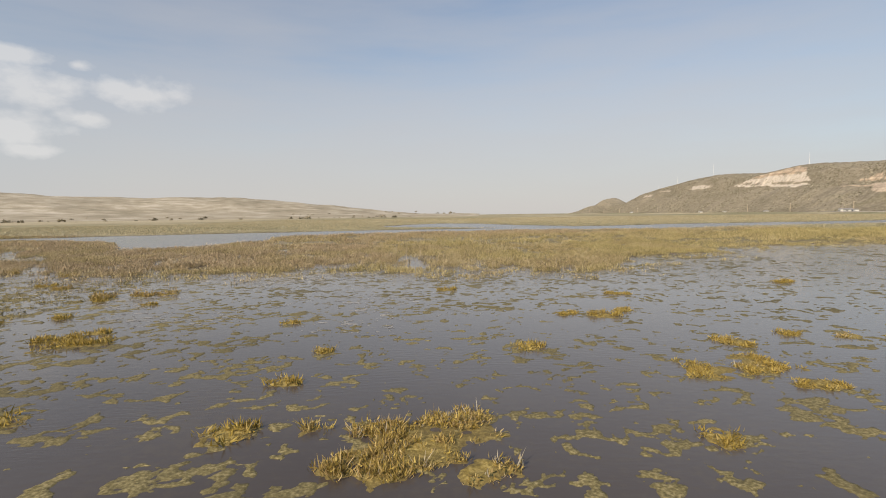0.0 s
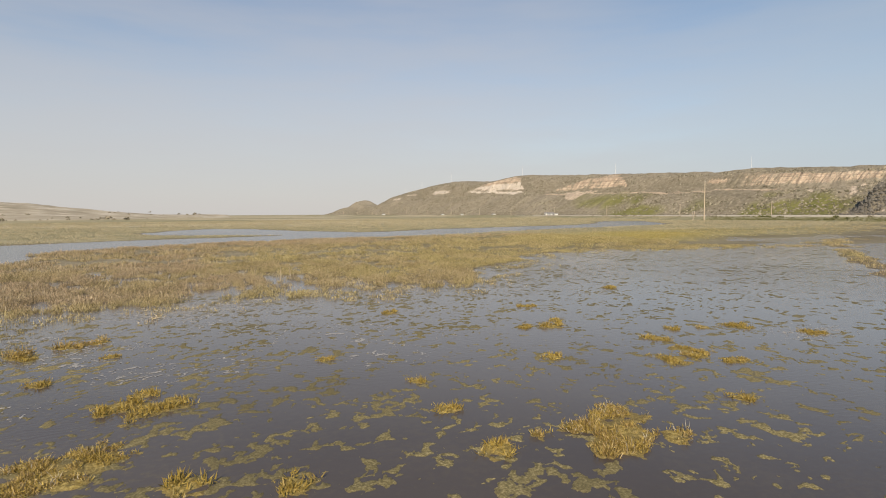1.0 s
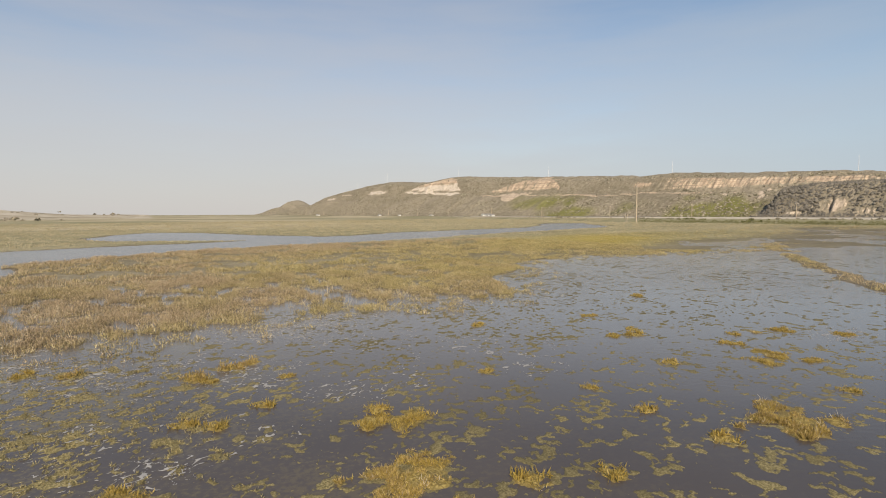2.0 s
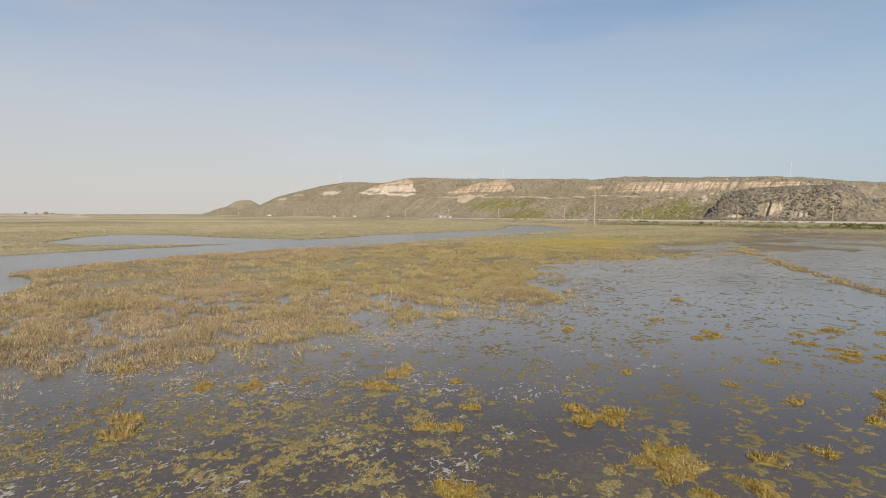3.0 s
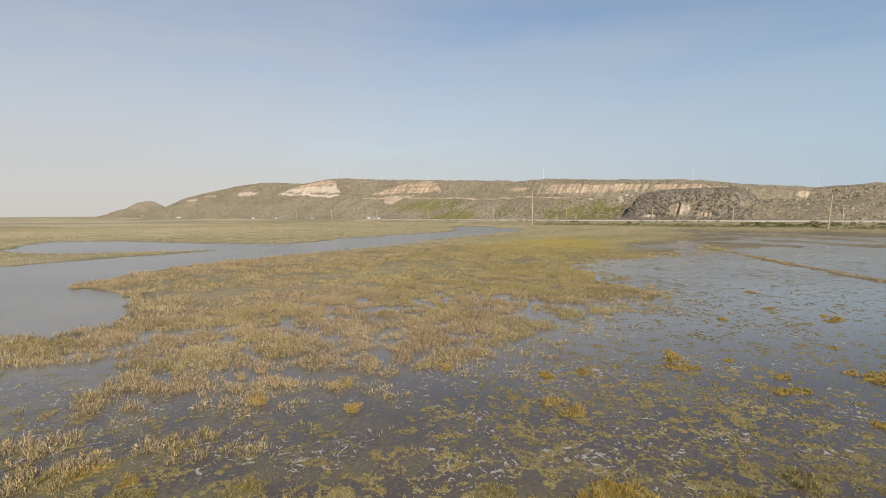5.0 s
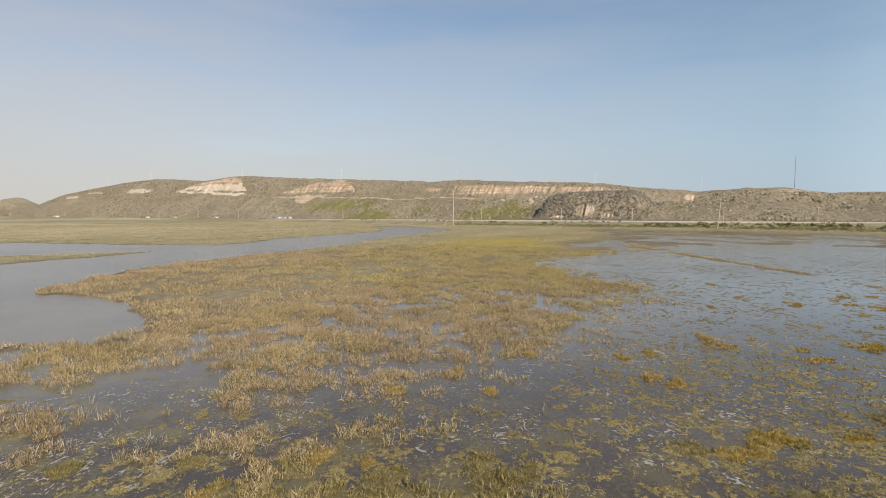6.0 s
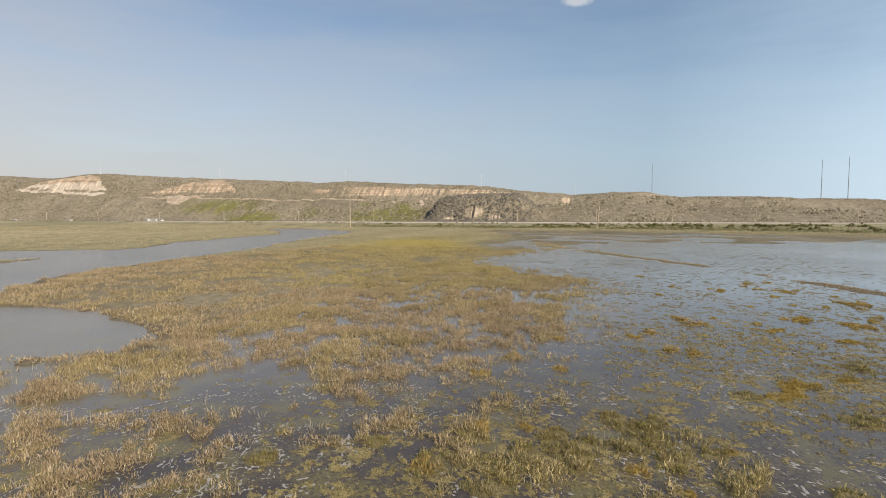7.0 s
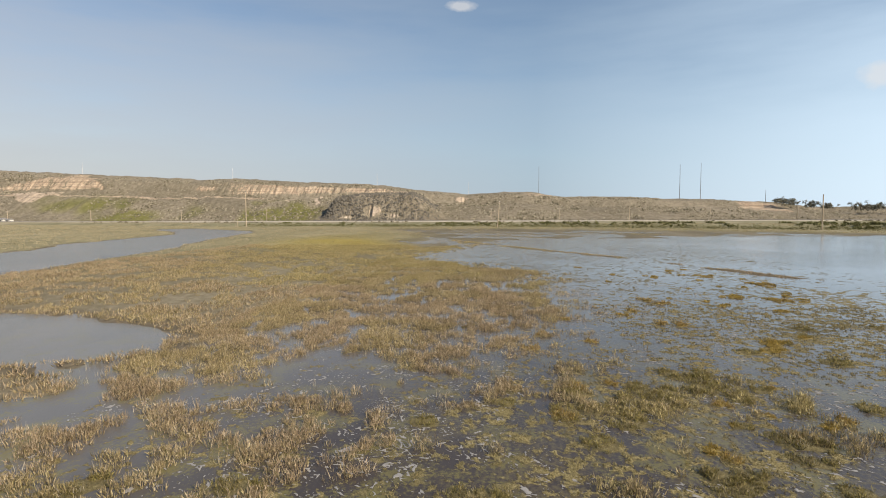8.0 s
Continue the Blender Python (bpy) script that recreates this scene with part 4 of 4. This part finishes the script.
def scatter(x0, x1, y0, y1, per, low, seed):
    g = np.random.default_rng(seed)
    n = int((x1 - x0) * (y1 - y0) * per)
    x, y = g.uniform(x0, x1, n), g.uniform(y0, y1, n)
    h = height(x, y)
    keep = (h > low) & (fbm(x, y, 1.6, 3, 111) + 0.25 * g.random(n) > 0.36 - 0.12 * step(x, -16, -20)) & (mudness(x, y) * 0.75 < fbm(x, y, 6.0, 3, 112) + 0.1 + 0.5 * (np.abs(dike(x, y)) < 1.5))
    return x[keep], y[keep], h[keep]


def build_growth():
    def put(name, args, label, mat=STEMS):
        v, f, t = args
        tagged(mesh_object(name, v, f, mat, {"tint": t}), label, "marsh plants", kind="stuff")

    x, y, z = scatter(-46, 14, 7, 34, 32, -0.016, 1)
    clump = step(fbm(x, y, 0.9, 3, 121, 0.6), 0.34, 0.66)
    k = (clump > 0.12) & ~((x > -19.5) & (y < 17.5))
    x, y, z, clump = x[k], y[k], z[k], clump[k]
    tint = growth_tint(x, y) + 0.45 * step(y, 23, 18) * step(x, -14, -19)
    put("glasswort_sprigs", sprigs(x, y, z, 19, 0.06 + 0.19 * clump, 0.10 + 0.06 * clump, 0.085, tint + 0.05, 19, 0.095, 1.9), "bushy tan and olive glasswort twigs in shallow water")
    put("glasswort", blades(x, y, z, 15, (0.10 + 0.26 * clump) * (1 - 0.2 * step(y, 23, 19)), 0.09 + 0.06 * clump, 0.015, 0.65, tint, 11, True), "dense brown and olive glasswort stems in shallow water")
    x, y, z = scatter(-60, 40, 34, 62, 13, -0.012, 2)
    k = fbm(x, y, 1.7, 4, 125, 0.65) + 0.25 * step(yellow_zone(x, y), 0.3, 0.9) + 0.3 * step(x, -15, -19) > 0.44
    x, y, z = x[k], y[k], z[k]
    bulk = step(fbm(x, y, 1.7, 4, 125, 0.65), 0.42, 0.66)
    put("glasswort", blades(x, y, z, 6, 0.11 + 0.24 * bulk, 0.17, 0.026, 0.7, growth_tint(x, y), 12, True), "brown and olive glasswort covering the marsh")
    put("glasswort_sprigs", sprigs(x, y, z, 9, 0.05 + 0.19 * bulk, 0.17, 0.13, growth_tint(x, y), 29, 0.11, 1.6), "bushy brown and olive glasswort twigs on the marsh")
    x, y, z = scatter(14, 60, 8, 34, 16, 0.005, 3)
    put("glasswort", blades(x, y, z, 9, 0.13 + 0.10 * fbm(x, y, 1.5, 2, 19), 0.22, 0.030, 0.7, growth_tint(x, y) + 0.3, 13, True), "olive glasswort along an old sunken dike")
    x, y, z = scatter(-4, 14, -8, 7, 18, 0.005, 7)
    put("glasswort", blades(x, y, z, 9, 0.18, 0.16, 0.024, 0.5, growth_tint(x, y), 17, True), "olive glasswort along an old sunken dike")
    x, y, z = scatter(-110, 160, 62, 150, 0.9, 0.02, 4)
    put("glasswort", blades(x, y, z, 8, 0.20 + 0.14 * fbm(x, y, 5, 3, 123), 0.6, 0.09, 0.6, growth_tint(x, y), 14, True), "olive and tan low growth across the far marsh", FARGREEN)
    x, y, z = scatter(40, 160, -90, 62, 1.25, 0.03, 5)
    put("glasswort", blades(x, y, z, 8, 0.18, 0.45, 0.075, 0.6, 0.4 + 0.6 * growth_tint(x, y), 15, True), "greenish low growth on the wet flats")
    x, y, z = scatter(-80, 190, 150, 270, 0.38, 0.0, 21)
    put("marsh_grass", blades(x, y, z, 8, 0.35, 0.9, 0.14, 0.7, 0.3 + 0.5 * growth_tint(x, y), 22, True), "low olive and tan grass on the far marsh", FARGREEN)
    g = np.random.default_rng(23)
    y = g.uniform(-230, 130, 6500)
    x = ridge_path(y, BANK_FOOT) + g.normal(2.5, 2.0, 6500)
    put("marsh_grass", blades(x, y, height(x, y), 8, 0.6, 0.35, 0.08, 0.6, 0.8, 24, True), "tall green grass along the foot of the levee", LEVEEGREEN)
    # a feathered fringe of low tufts off the marsh's edge
    g = np.random.default_rng(33)
    x, y = g.uniform(-22, 46, 60000), g.uniform(14, 38, 60000)
    off = -land_edge(x, y)
    k = (off > -0.8) & (off < 3.6) & (fbm(x, y, 0.8, 3, 34, 0.6) > 0.47 + 0.055 * off + 0.05 * g.random(60000)) & (inside_by(x, y, CHANNEL) < -0.5) & (g.random(60000) < 0.65)
    x, y, off = x[k], y[k], off[k]
    low = np.maximum(height(x, y), -0.02)
    put("glasswort_fringe", blades(x, y, low, 9, 0.20 - 0.03 * off, 0.13, 0.019, 0.8, growth_tint(x, y) + 0.2, 35, True), "low olive glasswort tufts thinning into the water")
    put("glasswort_fringe", sprigs(x, y, low, 7, 0.12, 0.13, 0.085, growth_tint(x, y) + 0.2, 36, 0.12, 1.2), "short olive glasswort twigs at the water's edge")
    # bleached dead stalks among the living plants
    g = np.random.default_rng(6)
    x, y = g.uniform(-46, 6, 4200), g.uniform(9, 42, 4200)
    h = height(x, y)
    k = (h > -0.03) & (fbm(x, y, 3.0, 2, 131) > 0.585)
    put("dead_stalks", blades(x[k], y[k], h[k], 7, 0.34, 0.14, 0.012, 0.75, 0, 16), "bleached dead stalks standing in shallow water", STRAW)


build_growth()


def tussock(seed, radius, tall, label, mat=None, gold=0.55, stems=260, fine=False, bare=0.42):
    """A ragged floating cushion of yellow algae with stands of dry upright stems on it."""
    g = np.random.default_rng(seed)
    e = new("marsh_tussock")
    cell = 0.030 if fine else 0.042

    def stand(x, y):
        d = np.hypot(x, y * 1.25) / radius
        return 0.34 * (1 - d) + (fbm(x + seed * 3.1, y, radius * 0.62, 4, seed, 0.62) - 0.5) * 0.9

    xs = np.arange(-1.7 * radius, 1.7 * radius + cell, cell)
    gx, gy = np.meshgrid(xs, xs)
    f = np.where(np.hypot(gx, gy) > 1.62 * radius, -0.2, stand(gx, gy))
    v, faces, t, _ = contour(xs, xs, f, 0.30, 0.10, base=-0.004, cap=0.022)
    first, tri, patch = weld(v)
    whole = patch == np.bincount(patch).argmax()
    used, local = np.unique(tri[whole], return_inverse=True)
    v, t, faces = v[first[used]], t[first[used]], local.reshape(-1, 3)
    v[:, 2] += 0.010 * (fbm(v[:, 0], v[:, 1], 0.09, 2, seed + 5) - 0.3) * (v[:, 2] > 0.004)
    mesh_object("cushion", v, faces, ALGAE if mat is BEDSTEMS else GOLD, {"tint": np.clip((0.0 if mat is BEDSTEMS else 0.15) + (0.55 if mat is BEDSTEMS else 0.9) * t * fbm(v[:, 0], v[:, 1], 0.3, 3, seed + 7) * 1.6, 0, 1)}, parent=e)
    n = int(stems * 8 * radius * radius)
    x, y = g.uniform(-1.4, 1.4, n) * radius, g.uniform(-1.4, 1.4, n) * radius
    f = stand(x, y)
    grow = fbm(x, y, 0.26, 3, seed + 11, 0.6)
    k = (f > 0.05) & (grow > bare + 0.05 * g.random(n))
    x, y, f, grow = x[k], y[k], f[k], grow[k]
    up = tall * (0.40 + 0.9 * np.clip((grow - bare) / 0.3, 0, 1)) * np.clip(0.45 + 2.2 * f, 0, 1)
    m = len(x)
    tint = np.clip(g.normal(gold, 0.28, m), 0, 1)
    v, fa, t = blades(x, y, np.full(m, 0.02), 9 if fine else 6, up, 0.055, 0.009 if fine else 0.019, 0.95 if fine else 0.6, tint, seed, not fine)
    v2, f2, t2 = sprigs(x, y, np.full(m, 0.01), 5 if fine else 9, up * (0.55 if fine else 0.75) + 0.01, 0.07 if fine else 0.09, 0.042 if fine else 0.075, np.clip(tint + 0.2, 0, 1), seed + 9, 0.16 if fine else 0.11, 0.7 if fine else 1.5)
    tagged(mesh_object("foliage", np.concatenate([v, v2]), np.concatenate([fa, f2 + len(v)]), mat or TUSSOCK, {"tint": np.concatenate([t, t2])}, parent=e), kind="stuff")
    k = np.flatnonzero(g.random(m) < 0.10)
    if len(k) < 3:
        k = np.arange(min(3, m))
    v, fa, t = blades(x[k], y[k], np.full(len(k), 0.03), 4, up[k] * 1.25, 0.05, 0.009, 0.9, 0.0, seed + 50)
    tagged(mesh_object("dead_growth", v, fa, STRAW, {"tint": t}, parent=e, label="bleached dead stalks"), kind="stuff")
    return tagged(e, label, "marsh plant", group="tussocks in the water")


def build_tussocks():
    big = tussock(201, 0.78, 0.165, "bushy tan glasswort tussock on a yellow algae cushion", DRYSTEMS, 0.50, 360, True, 0.42)
    side = tussock(214, 0.24, 0.17, "small tan stem clump on a yellow algae cushion", DRYSTEMS, 0.35, 360, True, 0.38)
    flat = tussock(207, 0.60, 0.07, "low golden algae bed with short dry stems", gold=0.7, stems=170, bare=0.44)
    mid = tussock(202, 0.34, 0.10, "tan glasswort clump rising from yellow algae", gold=0.65)
    low = tussock(203, 0.22, 0.04, "low yellow-brown clump on a floating mat", gold=0.7, stems=150)
    red = tussock(204, 0.34, 0.21, "reddish-brown glasswort clump standing in water", DRYSTEMS, 0.12, 150, bare=0.41)
    wide = tussock(205, 0.95, 0.22, "broad ragged glasswort bed of brown and olive stems", BEDSTEMS, 0.45, 140, bare=0.46)
    olive = tussock(206, 0.62, 0.25, "dense olive-brown glasswort bed standing in the shallows", BEDSTEMS, 0.55, 150, bare=0.44)
    moss = tussock(208, 0.60, 0.20, "low yellow-olive glasswort bed spreading over the water", BEDSTEMS, 0.7, 110, bare=0.46)
    first = {big: (-0.25, 4.60), side: (0.22, 5.22), flat: (-6.1, 8.6), mid: (3.3, 10.6), low: (-2.0, 6.5), red: (-8.0, 14.0), wide: (-22.4, 16.2), olive: (-24.4, 18.6), moss: (-19.9, 11.2)}
    for ob, (x, y) in first.items():
        ob.location = (x, y, 0.0)
    g = np.random.default_rng(8)

    def more(ob, spots, lo=0.8, hi=1.25):
        for x, y in spots:
            s = g.uniform(lo, hi)
            copy_thing(ob, pose(x, y, 0.0, 0, 0, g.uniform(0, 360)) @ Matrix.Diagonal((s, s, s * g.uniform(0.85, 1.1) * (0.7 if x > 2.5 else 1.0), 1)))

    # far out on the lagoon and round the first big tussock
    more(big, ((-7.1, 6.8),), 0.85, 0.9)
    more(side, ((0.35, 4.15), (6.7, 8.5), (4.1, 6.8), (-6.9, 6.4), (-22.8, 19.7)), 0.9, 1.2)
    more(flat, ((3.4, 6.8), (-6.6, 6.9), (-7.7, 5.8), (-6.8, 5.5), (4.4, 7.1), (-10.6, 8.2), (7.6, 8.2), (8.5, 6.8), (-17.3, 11.9), (-18.3, 12.3), (-16.3, 10.3)), 0.6, 0.9)
    more(mid, ((4.2, 6.75), (2.6, 10.8), (4.5, 13.4), (0.1, 14.5), (4.5, 6.1), (4.6, 8.2), (-6.6, 8.9), (-10.7, 8.5), (-8.7, 13.2), (7.7, 8.3), (8.6, 6.8), (10.0, 15.3), (-12.3, 16.2), (-17.1, 11.6), (-17.8, 12.2), (-18.6, 12.7)), 0.7, 1.1)
    more(low, ((-1.8, 8.0), (-2.1, 4.9), (5.9, 8.8), (1.3, 8.1), (3.8, 11.1), (-9.0, 10.4), (-4.5, 5.2), (-8.0, 11.0), (-7.1, 12.6), (-6.3, 9.5), (-9.5, 10.8), (2.6, 4.7), (-3.0, 10.2), (-5.7, 5.7)))
    more(red, ((-7.5, 14.2), (-14.4, 14.2), (-14.1, 15.0), (-11.3, 15.5), (-17.7, 18.5), (-8.9, 13.6), (-13.6, 19.0), (-16.7, 20.2), (-19.0, 20.8), (-23.1, 19.7), (-25.2, 20.3)), 0.7, 1.1)
    # the broken beds off the marsh's edge
    more(wide, ((-23.6, 17.4), (-21.7, 16.4), (-24.7, 19.4), (-27.8, 17.4)), 0.6, 0.85)
    more(olive, ((-23.3, 15.6), (-25.5, 19.0), (-26.0, 15.7), (-22.9, 18.2), (-21.5, 15.9), (-23.5, 18.0), (-26.9, 15.9), (-24.2, 17.7), (-28.2, 17.8), (-25.2, 20.3), (-28.9, 22.2), (-29.0, 26.4), (-29.5, 29.2)), 0.55, 0.9)
    more(moss, ((-17.3, 11.6), (-23.4, 19.8), (-25.9, 23.4), (-24.5, 21.6), (-16.1, 10.2), (-28.1, 15.8), (-23.9, 12.9), (-22.7, 14.8), (-18.7, 13.3), (-14.7, 9.6), (-14.1, 6.4), (-25.4, 16.4), (-26.5, 19.7)), 0.5, 0.9)
    n = 0
    while n < 26:
        x, y = g.uniform(-36, -13), g.uniform(8, 26)
        if sparse(np.array([x]), np.array([y]))[0] > 0 and fbm(np.array([x]), np.array([y]), 4.0, 3, 141)[0] > 0.48:
            more((mid, red, low, red, mid)[n % 5], ((x, y),), 0.4, 0.9)
            n += 1


build_tussocks()


def bush_field(name, x, y, z, r, mat, label, category="shrubs"):
    """Low ragged bushes, each a heap of leafy facets."""
    g = np.random.default_rng(len(x))
    m = 26
    n = len(x) * m
    d = g.normal(0, 1, (n, 3))
    d /= np.linalg.norm(d, axis=1, keepdims=True)
    d[:, 2] = np.abs(d[:, 2])
    rr = np.repeat(r, m)[:, None]
    c = np.stack([np.repeat(a, m) for a in (x, y, z)], -1) + d * rr * np.array([1, 1, 0.75]) * g.uniform(0.5, 1.05, (n, 1))
    u, w = g.normal(0, 1, (n, 3)), g.normal(0, 1, (n, 3))
    s = rr * 0.22
    v = np.stack([c - u * s, c + u * s * 0.5 + w * s, c + u * s * 0.5 - w * s], 1)
    return tagged(mesh_object(name, v.reshape(-1, 3), np.arange(n * 3).reshape(-1, 3), mat), label, category, kind="stuff")


def build_levee_shrubs():
    g = np.random.default_rng(9)
    y = g.uniform(-260, 120, 1100)
    x = ridge_path(y, BANK_FOOT) + g.uniform(3, 20, 1100)
    k = fbm(x, y, 14.0, 3, 151) > 0.40 + 0.14 * step(y, 0, 90)
    x, y = x[k], y[k]
    bush_field("levee_shrubs", x, y, height(x, y), g.uniform(0.4, 1.1, len(x)), LEVEEGREEN, "green low shrubs and weeds on the levee slope")
    y = g.uniform(-420, 700, 900)
    x = road_x(y) - g.uniform(11, 30, 900)
    k = fbm(x, y, 30.0, 3, 152) > 0.5
    bush_field("roadside_shrubs", x[k], y[k], height(x[k], y[k]), g.uniform(0.4, 0.9, k.sum()), SCRUB, "olive weeds and shrubs below the road")
    a = np.radians(g.uniform(-3, 60, 420))
    d = g.uniform(380, 930, 420)
    x, y = -np.sin(a) * d, np.cos(a) * d
    k = fbm(x, y, 80.0, 3, 153) > 0.52
    z = np.interp(d[k], (430, 930), (0.5, 9.0))
    bush_field("dune_shrubs", x[k], y[k], z, g.uniform(0.8, 2.4, k.sum()), SCRUB, "scattered grey shrubs on the dune hills")


build_levee_shrubs()


# ---- far trees, buildings, stakes ----
def tree(x, y, z, tall, wide, seed):
    g = np.random.default_rng(seed)
    e = new("tree")
    e.location = (x, y, z)
    bm = bmesh.new()
    rod(bm, (0, 0, -0.5), (0.2, 0.1, tall * 0.55), 0.28, 0.12, 8)
    for k in range(6):
        a = k * 1.05 + seed
        rod(bm, (0.1, 0, tall * (0.2 + 0.05 * k)), (math.cos(a) * wide * 0.35, math.sin(a) * wide * 0.35, tall * (0.5 + 0.06 * k)), 0.10, 0.03, 5)
    part("trunk", bm, BARK, e)
    m, per = 34, 26
    cen = g.normal(0, 1, (m, 3)) * (wide * 0.26, wide * 0.34, tall * 0.24) + (0, 0, tall * 0.32)
    cen[:, 2] = np.clip(cen[:, 2], 0.1, tall * 0.9)
    c = np.repeat(cen, per, 0) + g.normal(0, 0.42, (m * per, 3)) * (wide * 0.16)
    u, w = g.normal(0, 0.22, (m * per, 3)), g.normal(0, 0.22, (m * per, 3))
    v = np.stack([c - u, c + u * 0.5 + w, c + u * 0.5 - w], 1)
    mesh_object("crown", v.reshape(-1, 3), np.arange(m * per * 3).reshape(-1, 3), TREELEAF, parent=e)
    tagged(e, "dark windblown evergreen tree beyond the bluff's end", "tree", group="far trees")


for k, (x, y, z, tall, wide) in enumerate(((322, -152, 11.5, 4.5, 7), (319, -157, 10.5, 5.5, 8), (314, -166, 9.0, 4.5, 7), (311, -174, 8.0, 4.0, 6), (303, -188, 7.0, 6.0, 8), (300, -195, 7.0, 5.0, 8),
                                          (295, -204, 6.8, 5.0, 8), (290, -214, 6.5, 4.2, 7), (284, -226, 6.2, 4.5, 7), (-118, 885, 5, 7, 11), (-110, 888, 5, 6, 10), (-104, 890, 4.5, 5, 9))):
    tree(x, y, z, tall * 0.8, wide * 0.9, 300 + k)


def house(x, y, z, length, depth, wall, label):
    e = new("house")
    e.location = (x, y, z)
    bm = bmesh.new()
    box(bm, 0, 0, wall / 2, depth, length, wall, 0.03)
    part("wall", bm, PAINT, e)
    bm = bmesh.new()
    rise, over = depth * 0.22, 0.35
    pts = [(sx * (depth / 2 + over), sy * (length / 2 + over), wall + 0.004) for sx in (-1, 1) for sy in (-1, 1)] + [(0, sy * (length / 2 + over), wall + rise) for sy in (-1, 1)]
    v = [bm.verts.new(p) for p in pts]
    for f in ((0, 1, 5, 4), (2, 4, 5, 3), (0, 4, 2), (1, 3, 5), (0, 2, 3, 1)):
        bm.faces.new([v[i] for i in f])
    part("roof", bm, ROOF, e)
    for k in range(1 if length < 8 else 2):
        wy = -length / 2 + 1.8 + k * 3.4
        bm = bmesh.new()
        box(bm, -depth / 2 - 0.02, wy, wall * 0.55, 0.08, 0.8, 0.7, 0.01)
        win = part("window", bm, DARKPANE, e)
        bm = bmesh.new()
        box(bm, -depth / 2 - 0.05, wy, wall * 0.55 - 0.5, 0.16, 1.4, 0.08)
        part("sill", bm, PAINT, win)
    return tagged(e, label, "house", group="roadside buildings")


for x, y, length, depth, wall in ((268, 347, 5.5, 4, 2.0), (266, 339.5, 3.4, 3, 1.7), (269, 354.5, 2.6, 3, 2.3), (268, 436, 3.2, 3, 1.6), (268, 500, 2.4, 2.5, 1.7), (267, 545, 3, 3, 1.8), (267, 742, 6, 4, 2.3)):
    house(x, y, 0.7, length, depth, wall, "small low white building beside the road")


def stake(x, y, tall, tilt, label):
    e = new("marsh_stake")
    e.location, e.rotation_euler = (x, y, 0), (radians(tilt), radians(tilt * 0.6), 0)
    bm = bmesh.new()
    rod(bm, (0, 0, -0.4), (0, 0, tall), 0.015, 0.009, 8)
    part("post", bm, WOOD, e)
    bm = bmesh.new()
    rod(bm, (0, 0, tall), (0.004, 0, tall + 0.02), 0.009, 0.005, 8)
    part("worn_tip", bm, STRAW, e)
    tagged(e, label, "stake", group="marsh stakes")


for x, y, tall, tilt in ((-1.65, 23.8, 0.75, 5), (-1.0, 24.6, 0.6, -14), (-2.4, 26.8, 0.5, 8)):
    stake(x, y, tall, tilt, "thin weathered wooden stake in the marsh")
